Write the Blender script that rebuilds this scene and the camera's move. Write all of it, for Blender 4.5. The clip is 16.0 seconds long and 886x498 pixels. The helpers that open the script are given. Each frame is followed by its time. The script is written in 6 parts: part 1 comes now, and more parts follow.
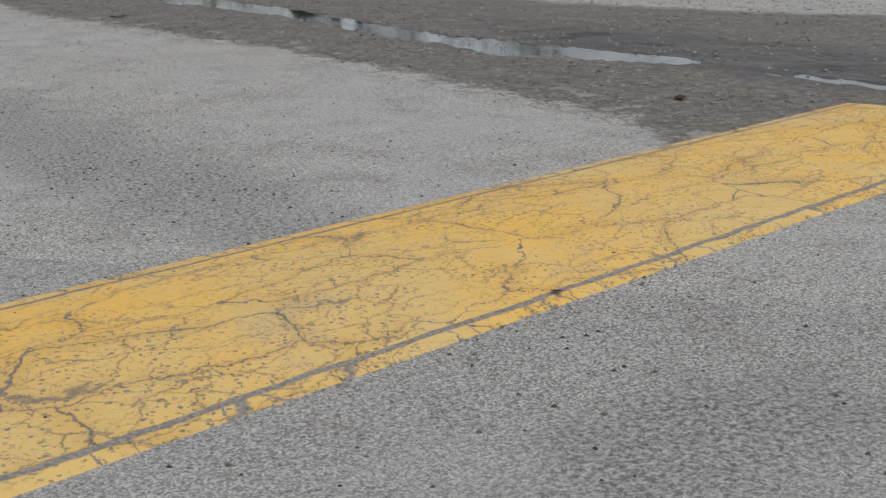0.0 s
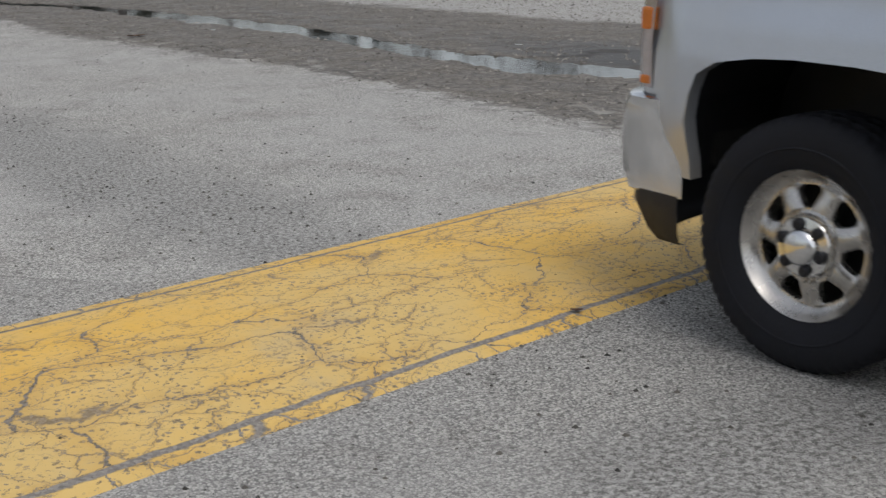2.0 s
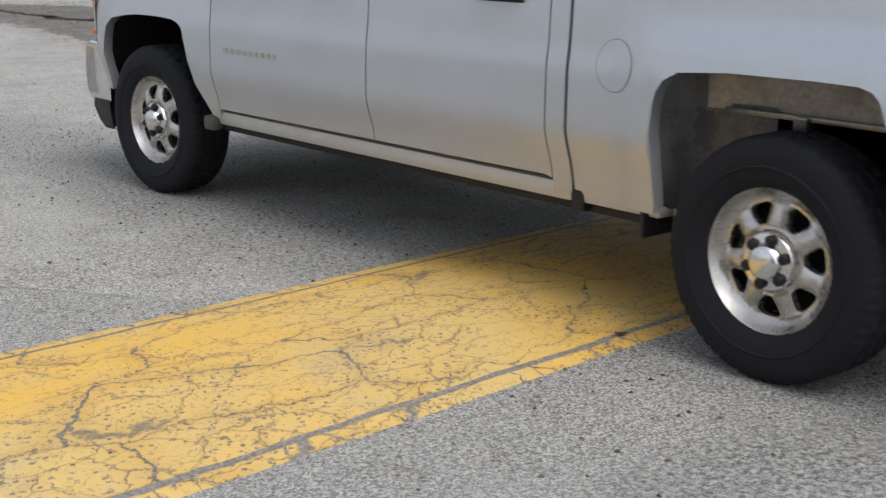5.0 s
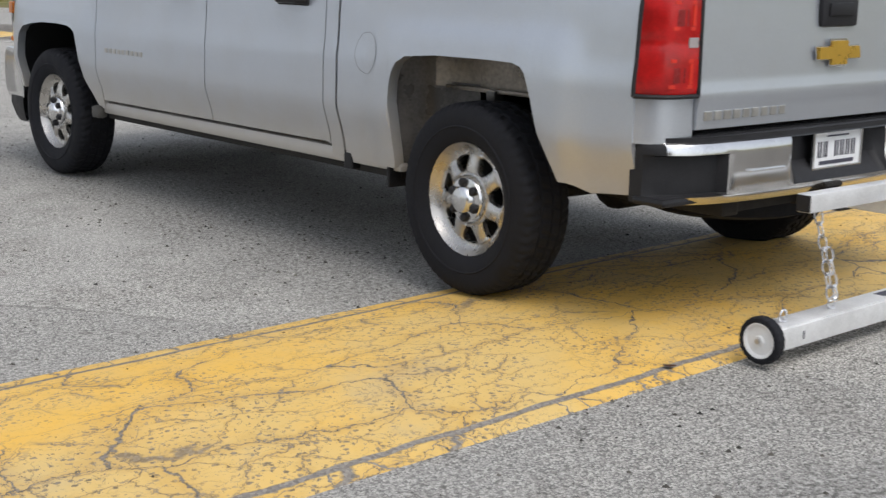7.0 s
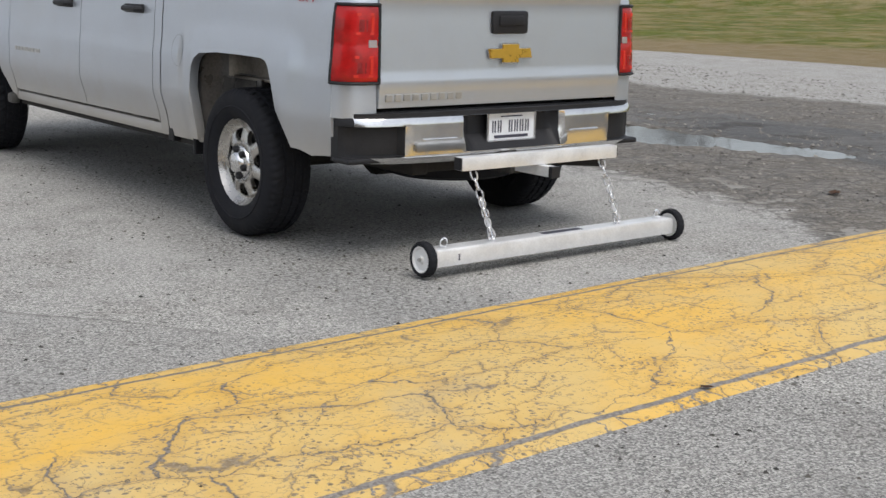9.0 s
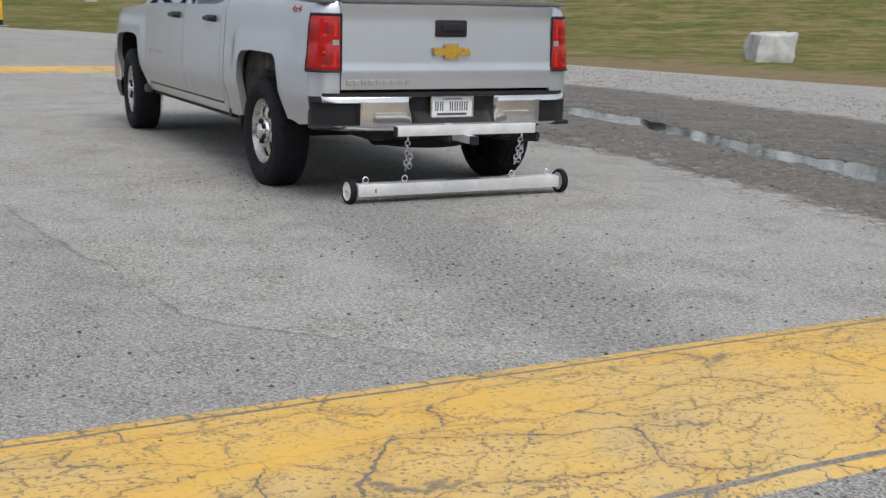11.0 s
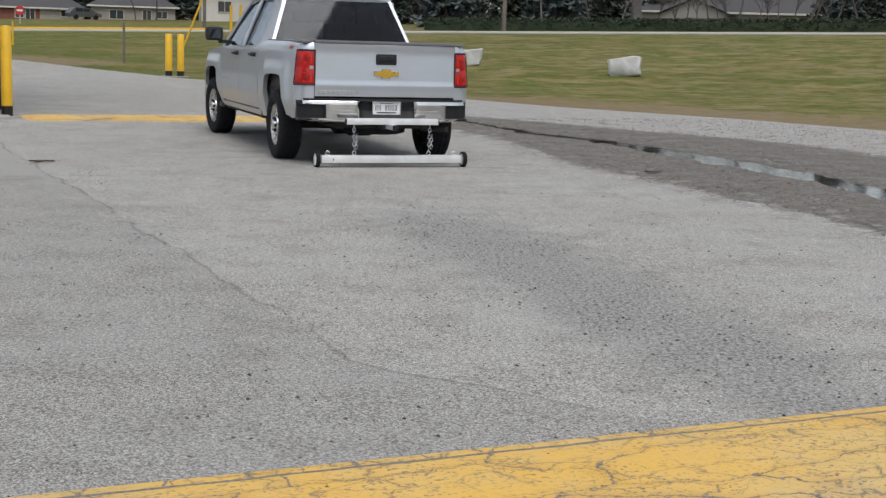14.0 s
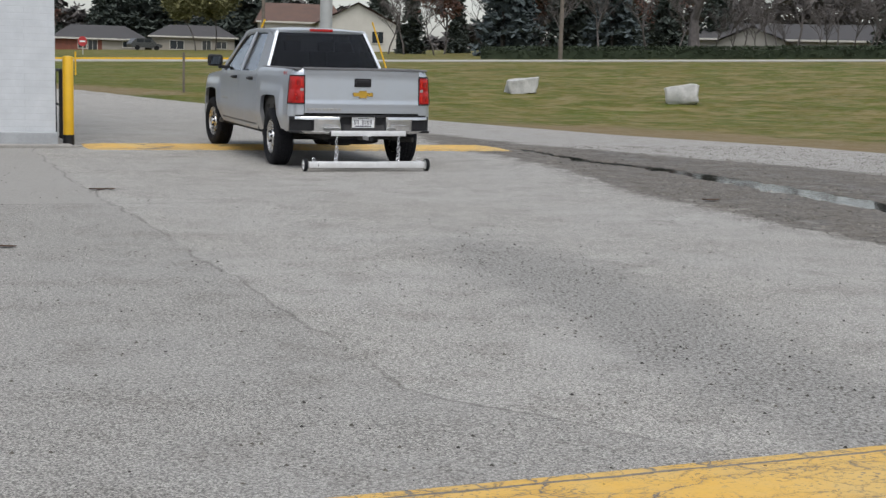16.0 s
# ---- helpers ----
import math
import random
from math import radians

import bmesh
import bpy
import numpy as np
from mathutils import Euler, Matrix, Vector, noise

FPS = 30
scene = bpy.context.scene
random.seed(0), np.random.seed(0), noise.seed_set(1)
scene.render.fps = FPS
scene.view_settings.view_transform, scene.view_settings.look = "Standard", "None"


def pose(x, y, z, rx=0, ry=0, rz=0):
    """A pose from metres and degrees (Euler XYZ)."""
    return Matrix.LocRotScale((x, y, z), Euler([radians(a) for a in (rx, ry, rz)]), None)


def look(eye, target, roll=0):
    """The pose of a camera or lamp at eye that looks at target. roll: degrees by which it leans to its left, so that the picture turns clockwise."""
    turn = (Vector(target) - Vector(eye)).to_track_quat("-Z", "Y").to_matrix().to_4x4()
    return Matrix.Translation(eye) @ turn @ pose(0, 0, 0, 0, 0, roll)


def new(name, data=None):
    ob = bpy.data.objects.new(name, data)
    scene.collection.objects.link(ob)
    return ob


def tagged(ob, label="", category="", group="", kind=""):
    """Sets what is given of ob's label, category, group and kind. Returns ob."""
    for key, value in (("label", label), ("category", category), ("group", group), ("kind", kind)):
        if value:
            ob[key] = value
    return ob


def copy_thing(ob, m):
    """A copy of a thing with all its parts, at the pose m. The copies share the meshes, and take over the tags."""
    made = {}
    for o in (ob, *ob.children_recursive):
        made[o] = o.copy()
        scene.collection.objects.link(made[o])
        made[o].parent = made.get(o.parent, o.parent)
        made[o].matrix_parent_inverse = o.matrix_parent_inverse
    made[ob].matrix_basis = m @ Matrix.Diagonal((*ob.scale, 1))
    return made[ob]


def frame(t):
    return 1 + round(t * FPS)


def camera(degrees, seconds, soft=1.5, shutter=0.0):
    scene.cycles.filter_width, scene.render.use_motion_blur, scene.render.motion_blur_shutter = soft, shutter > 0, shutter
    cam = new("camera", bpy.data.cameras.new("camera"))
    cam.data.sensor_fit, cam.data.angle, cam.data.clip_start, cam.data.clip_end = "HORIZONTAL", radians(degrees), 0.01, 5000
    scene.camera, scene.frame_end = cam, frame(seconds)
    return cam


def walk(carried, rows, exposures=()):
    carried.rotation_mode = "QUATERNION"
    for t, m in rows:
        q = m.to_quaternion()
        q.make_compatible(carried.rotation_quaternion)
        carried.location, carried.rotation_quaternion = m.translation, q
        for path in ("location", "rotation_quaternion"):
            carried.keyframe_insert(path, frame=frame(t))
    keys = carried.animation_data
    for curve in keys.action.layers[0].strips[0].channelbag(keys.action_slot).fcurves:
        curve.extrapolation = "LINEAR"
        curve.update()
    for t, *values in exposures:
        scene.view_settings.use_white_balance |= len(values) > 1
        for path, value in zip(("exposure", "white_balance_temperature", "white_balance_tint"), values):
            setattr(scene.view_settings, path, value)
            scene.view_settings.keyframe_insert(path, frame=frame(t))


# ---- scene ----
# ---------------------------------------------------------------- camera
cam = camera(37.03, 16.0, soft=1.4, shutter=0.3)
PATH = [
    (0.0, 0.111, -0.178, 1.371, -24.48, -15.40, -0.09),
    (0.5, 0.115, -0.164, 1.367, -24.25, -15.16, -0.13),
    (1.0, 0.117, -0.147, 1.361, -23.91, -14.91, -0.27),
    (1.5, 0.120, -0.140, 1.359, -23.82, -14.65, -0.31),
    (2.0, 0.123, -0.135, 1.359, -23.74, -14.60, -0.36),
    (2.5, 0.127, -0.135, 1.365, -23.56, -14.59, -0.35),
    (3.0, 0.123, -0.144, 1.367, -23.56, -14.57, -0.19),
    (5.5, 0.114, -0.170, 1.392, -20.77, -13.69, -0.24),
    (6.0, 0.113, -0.156, 1.389, -20.04, -13.44, -0.29),
    (6.5, 0.114, -0.131, 1.379, -19.88, -13.07, 0.18),
    (7.0, 0.112, -0.130, 1.379, -19.73, -12.70, 0.44),
    (7.5, 0.109, -0.146, 1.392, -19.64, -12.55, 0.52),
    (8.0, 0.091, -0.186, 1.402, -19.79, -12.34, 0.76),
    (10.5, 0.020, -0.138, 1.396, -12.41, -11.29, 1.53),
    (11.0, 0.016, -0.098, 1.373, -9.70, -10.96, 1.71),
    (11.5, 0.011, -0.074, 1.371, -7.52, -10.47, 1.74),
    (12.0, 0.005, -0.055, 1.358, -5.78, -10.13, 1.67),
    (12.5, 0.001, -0.047, 1.357, -4.37, -9.90, 1.62),
    (13.0, 0.002, -0.044, 1.353, -3.48, -9.51, 1.68),
    (13.5, -0.006, -0.033, 1.353, -2.94, -9.23, 1.82),
    (14.0, -0.006, -0.023, 1.349, -2.49, -8.90, 1.83),
    (14.5, -0.003, -0.017, 1.347, -1.91, -8.71, 1.89),
    (15.0, -0.001, -0.006, 1.344, -1.34, -8.33, 1.83),
    (15.5, -0.001, -0.003, 1.344, -0.66, -8.07, 1.68),
    (16.0, 0.000, 0.000, 1.343, 0.00, -7.75, 1.59),
]


def heading(yaw, pitch):
    a, b = radians(yaw), radians(pitch)
    return Vector((-math.sin(a) * math.cos(b), math.cos(a) * math.cos(b), math.sin(b)))


walk(cam, [(t, look((x, y, z), Vector((x, y, z)) + heading(yaw, pitch), roll)) for t, x, y, z, yaw, pitch, roll in PATH],
     exposures=[(0.0, 0.18), (1.4, 0.20), (2.1, 0.26), (3.0, 0.50), (5.5, 0.62), (8.0, 0.63), (10.5, 0.48), (16.0, 0.43)])

# ---------------------------------------------------------------- light
world = bpy.data.worlds.new("overcast_sky")
scene.world = world
world.use_nodes = True
wn, wl = world.node_tree.nodes, world.node_tree.links
sky = wn.new("ShaderNodeTexSky")
sky.sky_type, sky.sun_disc = "NISHITA", False
sky.sun_elevation, sky.sun_rotation = radians(58), radians(184)
sky.dust_density = 1.5
hsv = wn.new("ShaderNodeHueSaturation")
hsv.inputs["Saturation"].default_value = 0.36
wl.new(sky.outputs[0], hsv.inputs["Color"])
# a clouded sky is brightest overhead
up = wn.new("ShaderNodeSeparateXYZ")
wl.new(wn.new("ShaderNodeTexCoord").outputs["Generated"], up.inputs[0])
dome = wn.new("ShaderNodeMapRange")
for socket, v in zip(list(dome.inputs)[1:5], (0.0, 1.0, 0.72, 1.22)):
    socket.default_value = v
wl.new(up.outputs[2], dome.inputs[0])
clouded = wn.new("ShaderNodeMix")
clouded.data_type, clouded.blend_type = "RGBA", "MULTIPLY"
clouded.inputs[0].default_value = 1.0
wl.new(hsv.outputs[0], clouded.inputs[6])
wl.new(dome.outputs[0], clouded.inputs[7])
wl.new(clouded.outputs[2], wn["Background"].inputs["Color"])
wn["Background"].inputs["Strength"].default_value = 0.14
sun = new("sun", bpy.data.lights.new("sun", "SUN"))
sun.data.energy, sun.data.angle, sun.data.color = 1.1, radians(30), (1.0, 0.96, 0.9)
sun.matrix_world = pose(0, 0, 20, 32, 0, 20)


# ---------------------------------------------------------------- materials
class Nodes:
    """A small writer of node materials."""

    def __init__(self, name):
        self.mat = bpy.data.materials.new(name)
        self.mat.use_nodes = True
        self.t = self.mat.node_tree
        self.bsdf = self.t.nodes["Principled BSDF"]

    def node(self, kind, **sets):
        n = self.t.nodes.new(kind)
        for k, v in sets.items():
            if k in n.inputs:
                self.put(n.inputs[k], v)
        return n

    def put(self, socket, v):
        if isinstance(v, bpy.types.NodeSocket):
            self.t.links.new(v, socket)
        elif v is not None:
            socket.default_value = (*v, 1.0) if isinstance(v, tuple) and len(v) == 3 and socket.type == "RGBA" else v

    def coords(self, kind="Object"):
        return self.node("ShaderNodeTexCoord").outputs[kind]

    def where(self):
        return self.node("ShaderNodeNewGeometry").outputs["Position"]

    def noise(self, at, scale, detail=4.0, rough=0.6, distortion=0.0):
        n = self.node("ShaderNodeTexNoise", Vector=at, Scale=scale, Detail=detail, Roughness=rough, Distortion=distortion)
        return n.outputs["Fac"]

    def voronoi(self, at, scale, feature="F1", out="Distance", randomness=1.0):
        n = self.t.nodes.new("ShaderNodeTexVoronoi")
        n.feature = feature
        self.put(n.inputs["Vector"], at)
        self.put(n.inputs["Scale"], scale)
        self.put(n.inputs["Randomness"], randomness)
        return n.outputs[out]

    def math(self, op, a, b=0.0, c=0.0):
        n = self.t.nodes.new("ShaderNodeMath")
        n.operation = op
        for s, v in zip(n.inputs, (a, b, c)):
            self.put(s, v)
        return n.outputs[0]

    def step(self, v, lo, hi, out_lo=0.0, out_hi=1.0):
        n = self.t.nodes.new("ShaderNodeMapRange")
        n.interpolation_type = "SMOOTHSTEP"
        for s, x in zip(n.inputs, (v, lo, hi, out_lo, out_hi)):
            self.put(s, x)
        return n.outputs[0]

    def mix(self, f, a, b):
        n = self.t.nodes.new("ShaderNodeMix")
        n.data_type = "RGBA"
        self.put(n.inputs[0], f)
        self.put(n.inputs[6], a)
        self.put(n.inputs[7], b)
        return n.outputs[2]

    def attr(self, name):
        n = self.t.nodes.new("ShaderNodeAttribute")
        n.attribute_name = name
        return n.outputs["Fac"]

    def scaled(self, at, s):
        n = self.t.nodes.new("ShaderNodeMapping")
        self.put(n.inputs["Vector"], at)
        n.inputs["Scale"].default_value = s
        return n.outputs[0]

    def bump(self, height, strength=0.4, distance=0.01):
        n = self.node("ShaderNodeBump", Strength=strength, Distance=distance, Height=height)
        self.put(self.bsdf.inputs["Normal"], n.outputs[0])

    def done(self, color=None, rough=None, metal=None, **more):
        self.put(self.bsdf.inputs["Base Color"], color)
        self.put(self.bsdf.inputs["Roughness"], rough)
        self.put(self.bsdf.inputs["Metallic"], metal)
        for k, v in more.items():
            self.put(self.bsdf.inputs[k.replace("_", " ")], v)
        return self.mat


def simple(name, color, rough=0.5, metal=0.0, vary=0.12, scale=8.0, grain=0.0, **more):
    """Plain stuff: a colour with blotches at two scales and a fine relief."""
    m = Nodes(name)
    at = m.coords()
    big, fine = m.noise(at, scale), m.noise(at, scale * 14, 3)
    f = m.math("ADD", m.math("MULTIPLY", big, 0.65), m.math("MULTIPLY", fine, 0.35))
    lo, hi = tuple(c * (1 - vary) for c in color), tuple(min(1, c * (1 + vary)) for c in color)
    if grain:
        m.bump(fine, grain, 0.004)
    r = m.step(big, 0.3, 0.7, max(0.02, rough * 0.85), min(1, rough * 1.15))
    return m.done(m.mix(m.step(f, 0.3, 0.7), lo, hi), r, metal, **more)


# the road runs along V, its crosswise direction is U
AX = Vector((0.931, 0.365, 0)).normalized()
AY = Vector((-AX.y, AX.x, 0))
ROAD = math.degrees(math.atan2(AX.y, AX.x))


def uv(u, v, z=0.0):
    p = AX * u + AY * v
    return Vector((p.x, p.y, z))


HUMP_V, HUMP_W, HUMP_H = 3.16, 0.70, 0.042


def hump_height(v, centre):
    s = abs(v - centre) / HUMP_W
    return HUMP_H * (1 - s * s) if s < 1 else 0.0


def ground_material():
    m = Nodes("ground_surface")
    at = m.where()
    # shared textures
    n1, n2, n3 = m.noise(at, 0.45, 5), m.noise(at, 2.2, 5), m.noise(at, 16, 4, 0.7)
    speck = m.voronoi(at, 130, out="Color")
    speck_v = m.node("ShaderNodeSeparateColor", Color=speck).outputs[0]
    cell = m.voronoi(at, 130)
    cell2 = m.voronoi(at, 38)
    ragged = m.math("ADD", m.math("MULTIPLY", m.math("SUBTRACT", n2, 0.5), 0.9), m.math("MULTIPLY", m.math("SUBTRACT", n3, 0.5), 0.7))

    def mask(name, width=0.12, lump=1.0):
        return m.step(m.math("ADD", m.attr(name), m.math("MULTIPLY", ragged, lump)), 0.5 - width, 0.5 + width)

    # dry asphalt with pale aggregate
    stone = m.mix(speck_v, (0.24, 0.233, 0.214), (0.61, 0.588, 0.545))
    tar = m.mix(m.step(cell, 0.45, 0.75), stone, (0.125, 0.122, 0.114))
    asphalt = m.mix(m.step(n1, 0.32, 0.68), tar, m.mix(0.5, tar, (0.38, 0.375, 0.36)))
    asphalt = m.mix(m.math("MULTIPLY", m.step(n2, 0.5, 0.75), 0.35), asphalt, (0.16, 0.14, 0.12))
    # old, darker surface beside the seam
    asphalt = m.mix(m.math("MULTIPLY", mask("old", 0.10, 0.3), 0.20), asphalt, (0.12, 0.12, 0.12))
    # open joints: one along the drive, one across it
    def along(axis):
        n = m.t.nodes.new("ShaderNodeVectorMath")
        n.operation = "DOT_PRODUCT"
        m.put(n.inputs[0], at)
        n.inputs[1].default_value = axis
        return n.outputs["Value"]

    pu, pv = along(tuple(AX)), along(tuple(AY))
    wander = m.math("MULTIPLY", m.math("SUBTRACT", m.noise(at, 0.9, 5), 0.5), 0.35)
    seam = m.math("ADD", m.step(pv, 5.0, 19.0, 1.84, 1.46), m.math("MULTIPLY", m.math("MAXIMUM", m.math("SUBTRACT", 5.15, pv), 0.0), 0.66))
    joint = m.step(m.math("ABSOLUTE", m.math("SUBTRACT", m.math("ADD", pu, wander), seam)), 0.003, 0.024, 1.0, 0.0)
    joint = m.math("MULTIPLY", joint, m.step(m.noise(at, 1.3, 3), 0.36, 0.5))
    cross = m.step(m.math("ABSOLUTE", m.math("SUBTRACT", m.math("ADD", pv, m.math("MULTIPLY", wander, 0.4)), 12.7)), 0.004, 0.022, 1.0, 0.0)
    cross = m.math("MULTIPLY", cross, m.step(pu, 2.6, 3.8, 1.0, 0.0))
    joint = m.math("MULTIPLY", m.math("MAXIMUM", joint, cross), m.step(pv, 3.9, 4.2))
    # worn stretches where the binder has gone
    asphalt = m.mix(m.math("MULTIPLY", m.step(n3, 0.52, 0.7), 0.30), asphalt, (0.13, 0.125, 0.115))
    pits = m.math("MULTIPLY", m.step(m.noise(at, 42, 3, 0.5), 0.56, 0.62), m.step(n2, 0.35, 0.65))
    asphalt = m.mix(m.math("MULTIPLY", pits, 0.70), asphalt, (0.07, 0.066, 0.06))
    asphalt = m.mix(m.math("MULTIPLY", mask("worn", 0.35, 1.2), 0.72), asphalt, m.mix(m.step(m.noise(at, 40, 6, 0.85), 0.45, 0.55), (0.070, 0.068, 0.064), (0.35, 0.345, 0.33)))
    # coarse grit: pale stones and dark gaps between them
    grit = m.noise(at, 62, 3, 0.65)
    asphalt = m.mix(m.math("MULTIPLY", m.step(grit, 0.54, 0.61), 0.28), asphalt, (0.60, 0.58, 0.54))
    asphalt = m.mix(m.math("MULTIPLY", m.step(grit, 0.40, 0.46, 1.0, 0.0), 0.32), asphalt, (0.09, 0.087, 0.08))
    # concrete apron
    concrete = m.mix(n2, (0.26, 0.25, 0.235), (0.36, 0.352, 0.33))
    base = m.mix(m.math("MULTIPLY", mask("apron", 0.04, 0.05), 0.62), asphalt, concrete)
    base = m.mix(m.math("MULTIPLY", joint, 0.42), base, (0.07, 0.066, 0.06))
    # wet, silty strip along the road's edge
    silt = m.mix(m.step(n3, 0.35, 0.65), m.mix(n2, (0.11, 0.096, 0.077), (0.20, 0.176, 0.144)), m.mix(speck_v, (0.075, 0.067, 0.056), (0.29, 0.262, 0.225)))
    silt = m.mix(m.math("MULTIPLY", m.step(cell2, 0.35, 0.6), 0.5), silt, (0.05, 0.045, 0.04))
    streak = m.node("ShaderNodeCombineXYZ", X=m.math("MULTIPLY", pu, 3.2), Y=m.math("MULTIPLY", pv, 0.45)).outputs[0]
    ruts = m.noise(streak, 1.0, 6, 0.7)
    silt = m.mix(m.math("MULTIPLY", m.step(ruts, 0.48, 0.66), 0.35), silt, (0.055, 0.049, 0.042))
    silt = m.mix(m.math("MULTIPLY", m.step(m.noise(at, 15, 6, 0.8), 0.52, 0.58), 0.65), silt, (0.27, 0.245, 0.21))
    silt = m.mix(m.math("MULTIPLY", m.step(m.noise(at, 9, 6, 0.8), 0.54, 0.60), 0.6), silt, (0.052, 0.046, 0.038))
    wet = mask("wet", 0.07, 0.75)
    base = m.mix(wet, base, silt)
    # crazed surface: a net of fine cracks round the wet edge
    bend = m.node("ShaderNodeVectorMath")
    bend.operation = "MULTIPLY_ADD"
    m.put(bend.inputs[0], m.node("ShaderNodeTexNoise", Vector=at, Scale=6.0, Detail=4.0).outputs["Color"])
    bend.inputs[1].default_value = (0.16, 0.16, 0.0)
    m.put(bend.inputs[2], at)
    net = m.step(m.voronoi(bend.outputs[0], 5.5, "DISTANCE_TO_EDGE"), 0.02, 0.10, 1.0, 0.0)
    net = m.math("MULTIPLY", net, m.step(n2, 0.36, 0.52))
    crazed = m.math("MULTIPLY", net, m.step(m.attr("wet"), 0.05, 0.5, 0.10, 1.0))
    base = m.mix(m.math("MULTIPLY", crazed, 0.5), base, (0.036, 0.032, 0.027))
    plates = m.math("MULTIPLY", m.step(m.noise(bend.outputs[0], 3.2, 3, 0.6), 0.60, 0.64), m.step(m.attr("wet"), 0.25, 0.45))
    plates = m.math("MULTIPLY", plates, m.step(m.attr("wet"), 0.8, 1.0, 1.0, 0.0))
    base = m.mix(m.math("MULTIPLY", plates, 0.7), base, (0.30, 0.285, 0.255))
    mud = m.math("MULTIPLY", mask("mud", 0.2, 0.6), m.step(ruts, 0.35, 0.6, 0.35, 1.0))
    base = m.mix(mud, base, m.mix(n2, (0.026, 0.024, 0.022), (0.058, 0.052, 0.045)))
    # pale gravel shoulder
    gravel = m.mix(speck_v, (0.22, 0.21, 0.195), (0.50, 0.485, 0.455))
    gravel = m.mix(m.math("MULTIPLY", m.step(cell2, 0.4, 0.7), 0.6), gravel, (0.17, 0.16, 0.14))
    base = m.mix(mask("gravel", 0.16, 0.6), base, gravel)
    # lawn
    g = m.noise(m.scaled(at, (1.0, 1.0, 1.0)), 0.35, 6, 0.65)
    blade = m.noise(at, 34, 5, 0.75)
    lawn = m.mix(m.step(g, 0.38, 0.62), (0.088, 0.108, 0.012), (0.18, 0.148, 0.048))
    lawn = m.mix(m.step(n1, 0.45, 0.75), lawn, (0.10, 0.135, 0.014))
    lawn = m.mix(m.step(pu, 3.0, 12.0, 0.6, 0.0), lawn, (0.085, 0.115, 0.016))
    lawn = m.mix(m.math("MULTIPLY", m.step(blade, 0.35, 0.7), 0.5), lawn, (0.05, 0.056, 0.012))
    clod = m.noise(m.scaled(at, (0.7, 1.0, 1.0)), 0.9, 6, 0.62)
    lawn = m.mix(m.math("MULTIPLY", m.step(clod, 0.49, 0.62), m.step(pu, 6.0, 16.0, 0.12, 0.7)), lawn, (0.235, 0.185, 0.09))
    lawn = m.mix(m.math("MULTIPLY", m.step(clod, 0.34, 0.50, 1.0, 0.0), 0.45), lawn, (0.075, 0.085, 0.02))
    straw = m.noise(m.scaled(at, (0.35, 1.0, 1.0)), 1.1, 7, 0.72)
    lawn = m.mix(m.math("MULTIPLY", m.step(straw, 0.52, 0.64), m.step(pu, 8.0, 20.0, 0.15, 0.8)), lawn, (0.25, 0.205, 0.105))
    tuft = m.noise(m.scaled(at, (0.8, 1.0, 1.0)), 6.0, 5, 0.75)
    lawn = m.mix(m.math("MULTIPLY", m.step(tuft, 0.36, 0.5, 1.0, 0.0), 0.4), lawn, (0.05, 0.05, 0.014))
    lawn = m.mix(m.math("MULTIPLY", mask("dead", 0.25, 0.8), 0.85), lawn, m.mix(blade, (0.12, 0.085, 0.048), (0.28, 0.215, 0.125)))
    grass = mask("grass", 0.10, 0.5)
    base = m.mix(grass, base, lawn)
    relief = m.math("ADD", m.math("MULTIPLY", cell, -0.6), m.math("ADD", m.math("MULTIPLY", n3, 0.8), m.math("MULTIPLY", blade, grass)))
    relief = m.math("SUBTRACT", relief, m.math("MULTIPLY", crazed, 1.2))
    m.bump(relief, 0.6, 0.009)
    r = m.math("SUBTRACT", 0.9, m.math("MULTIPLY", m.math("ADD", wet, mud), m.step(n2, 0.3, 0.6, 0.12, 0.36)))
    return m.done(base, m.math("MAXIMUM", r, 0.42), Specular_IOR_Level=m.step(grass, 0.0, 1.0, 0.30, 0.04))


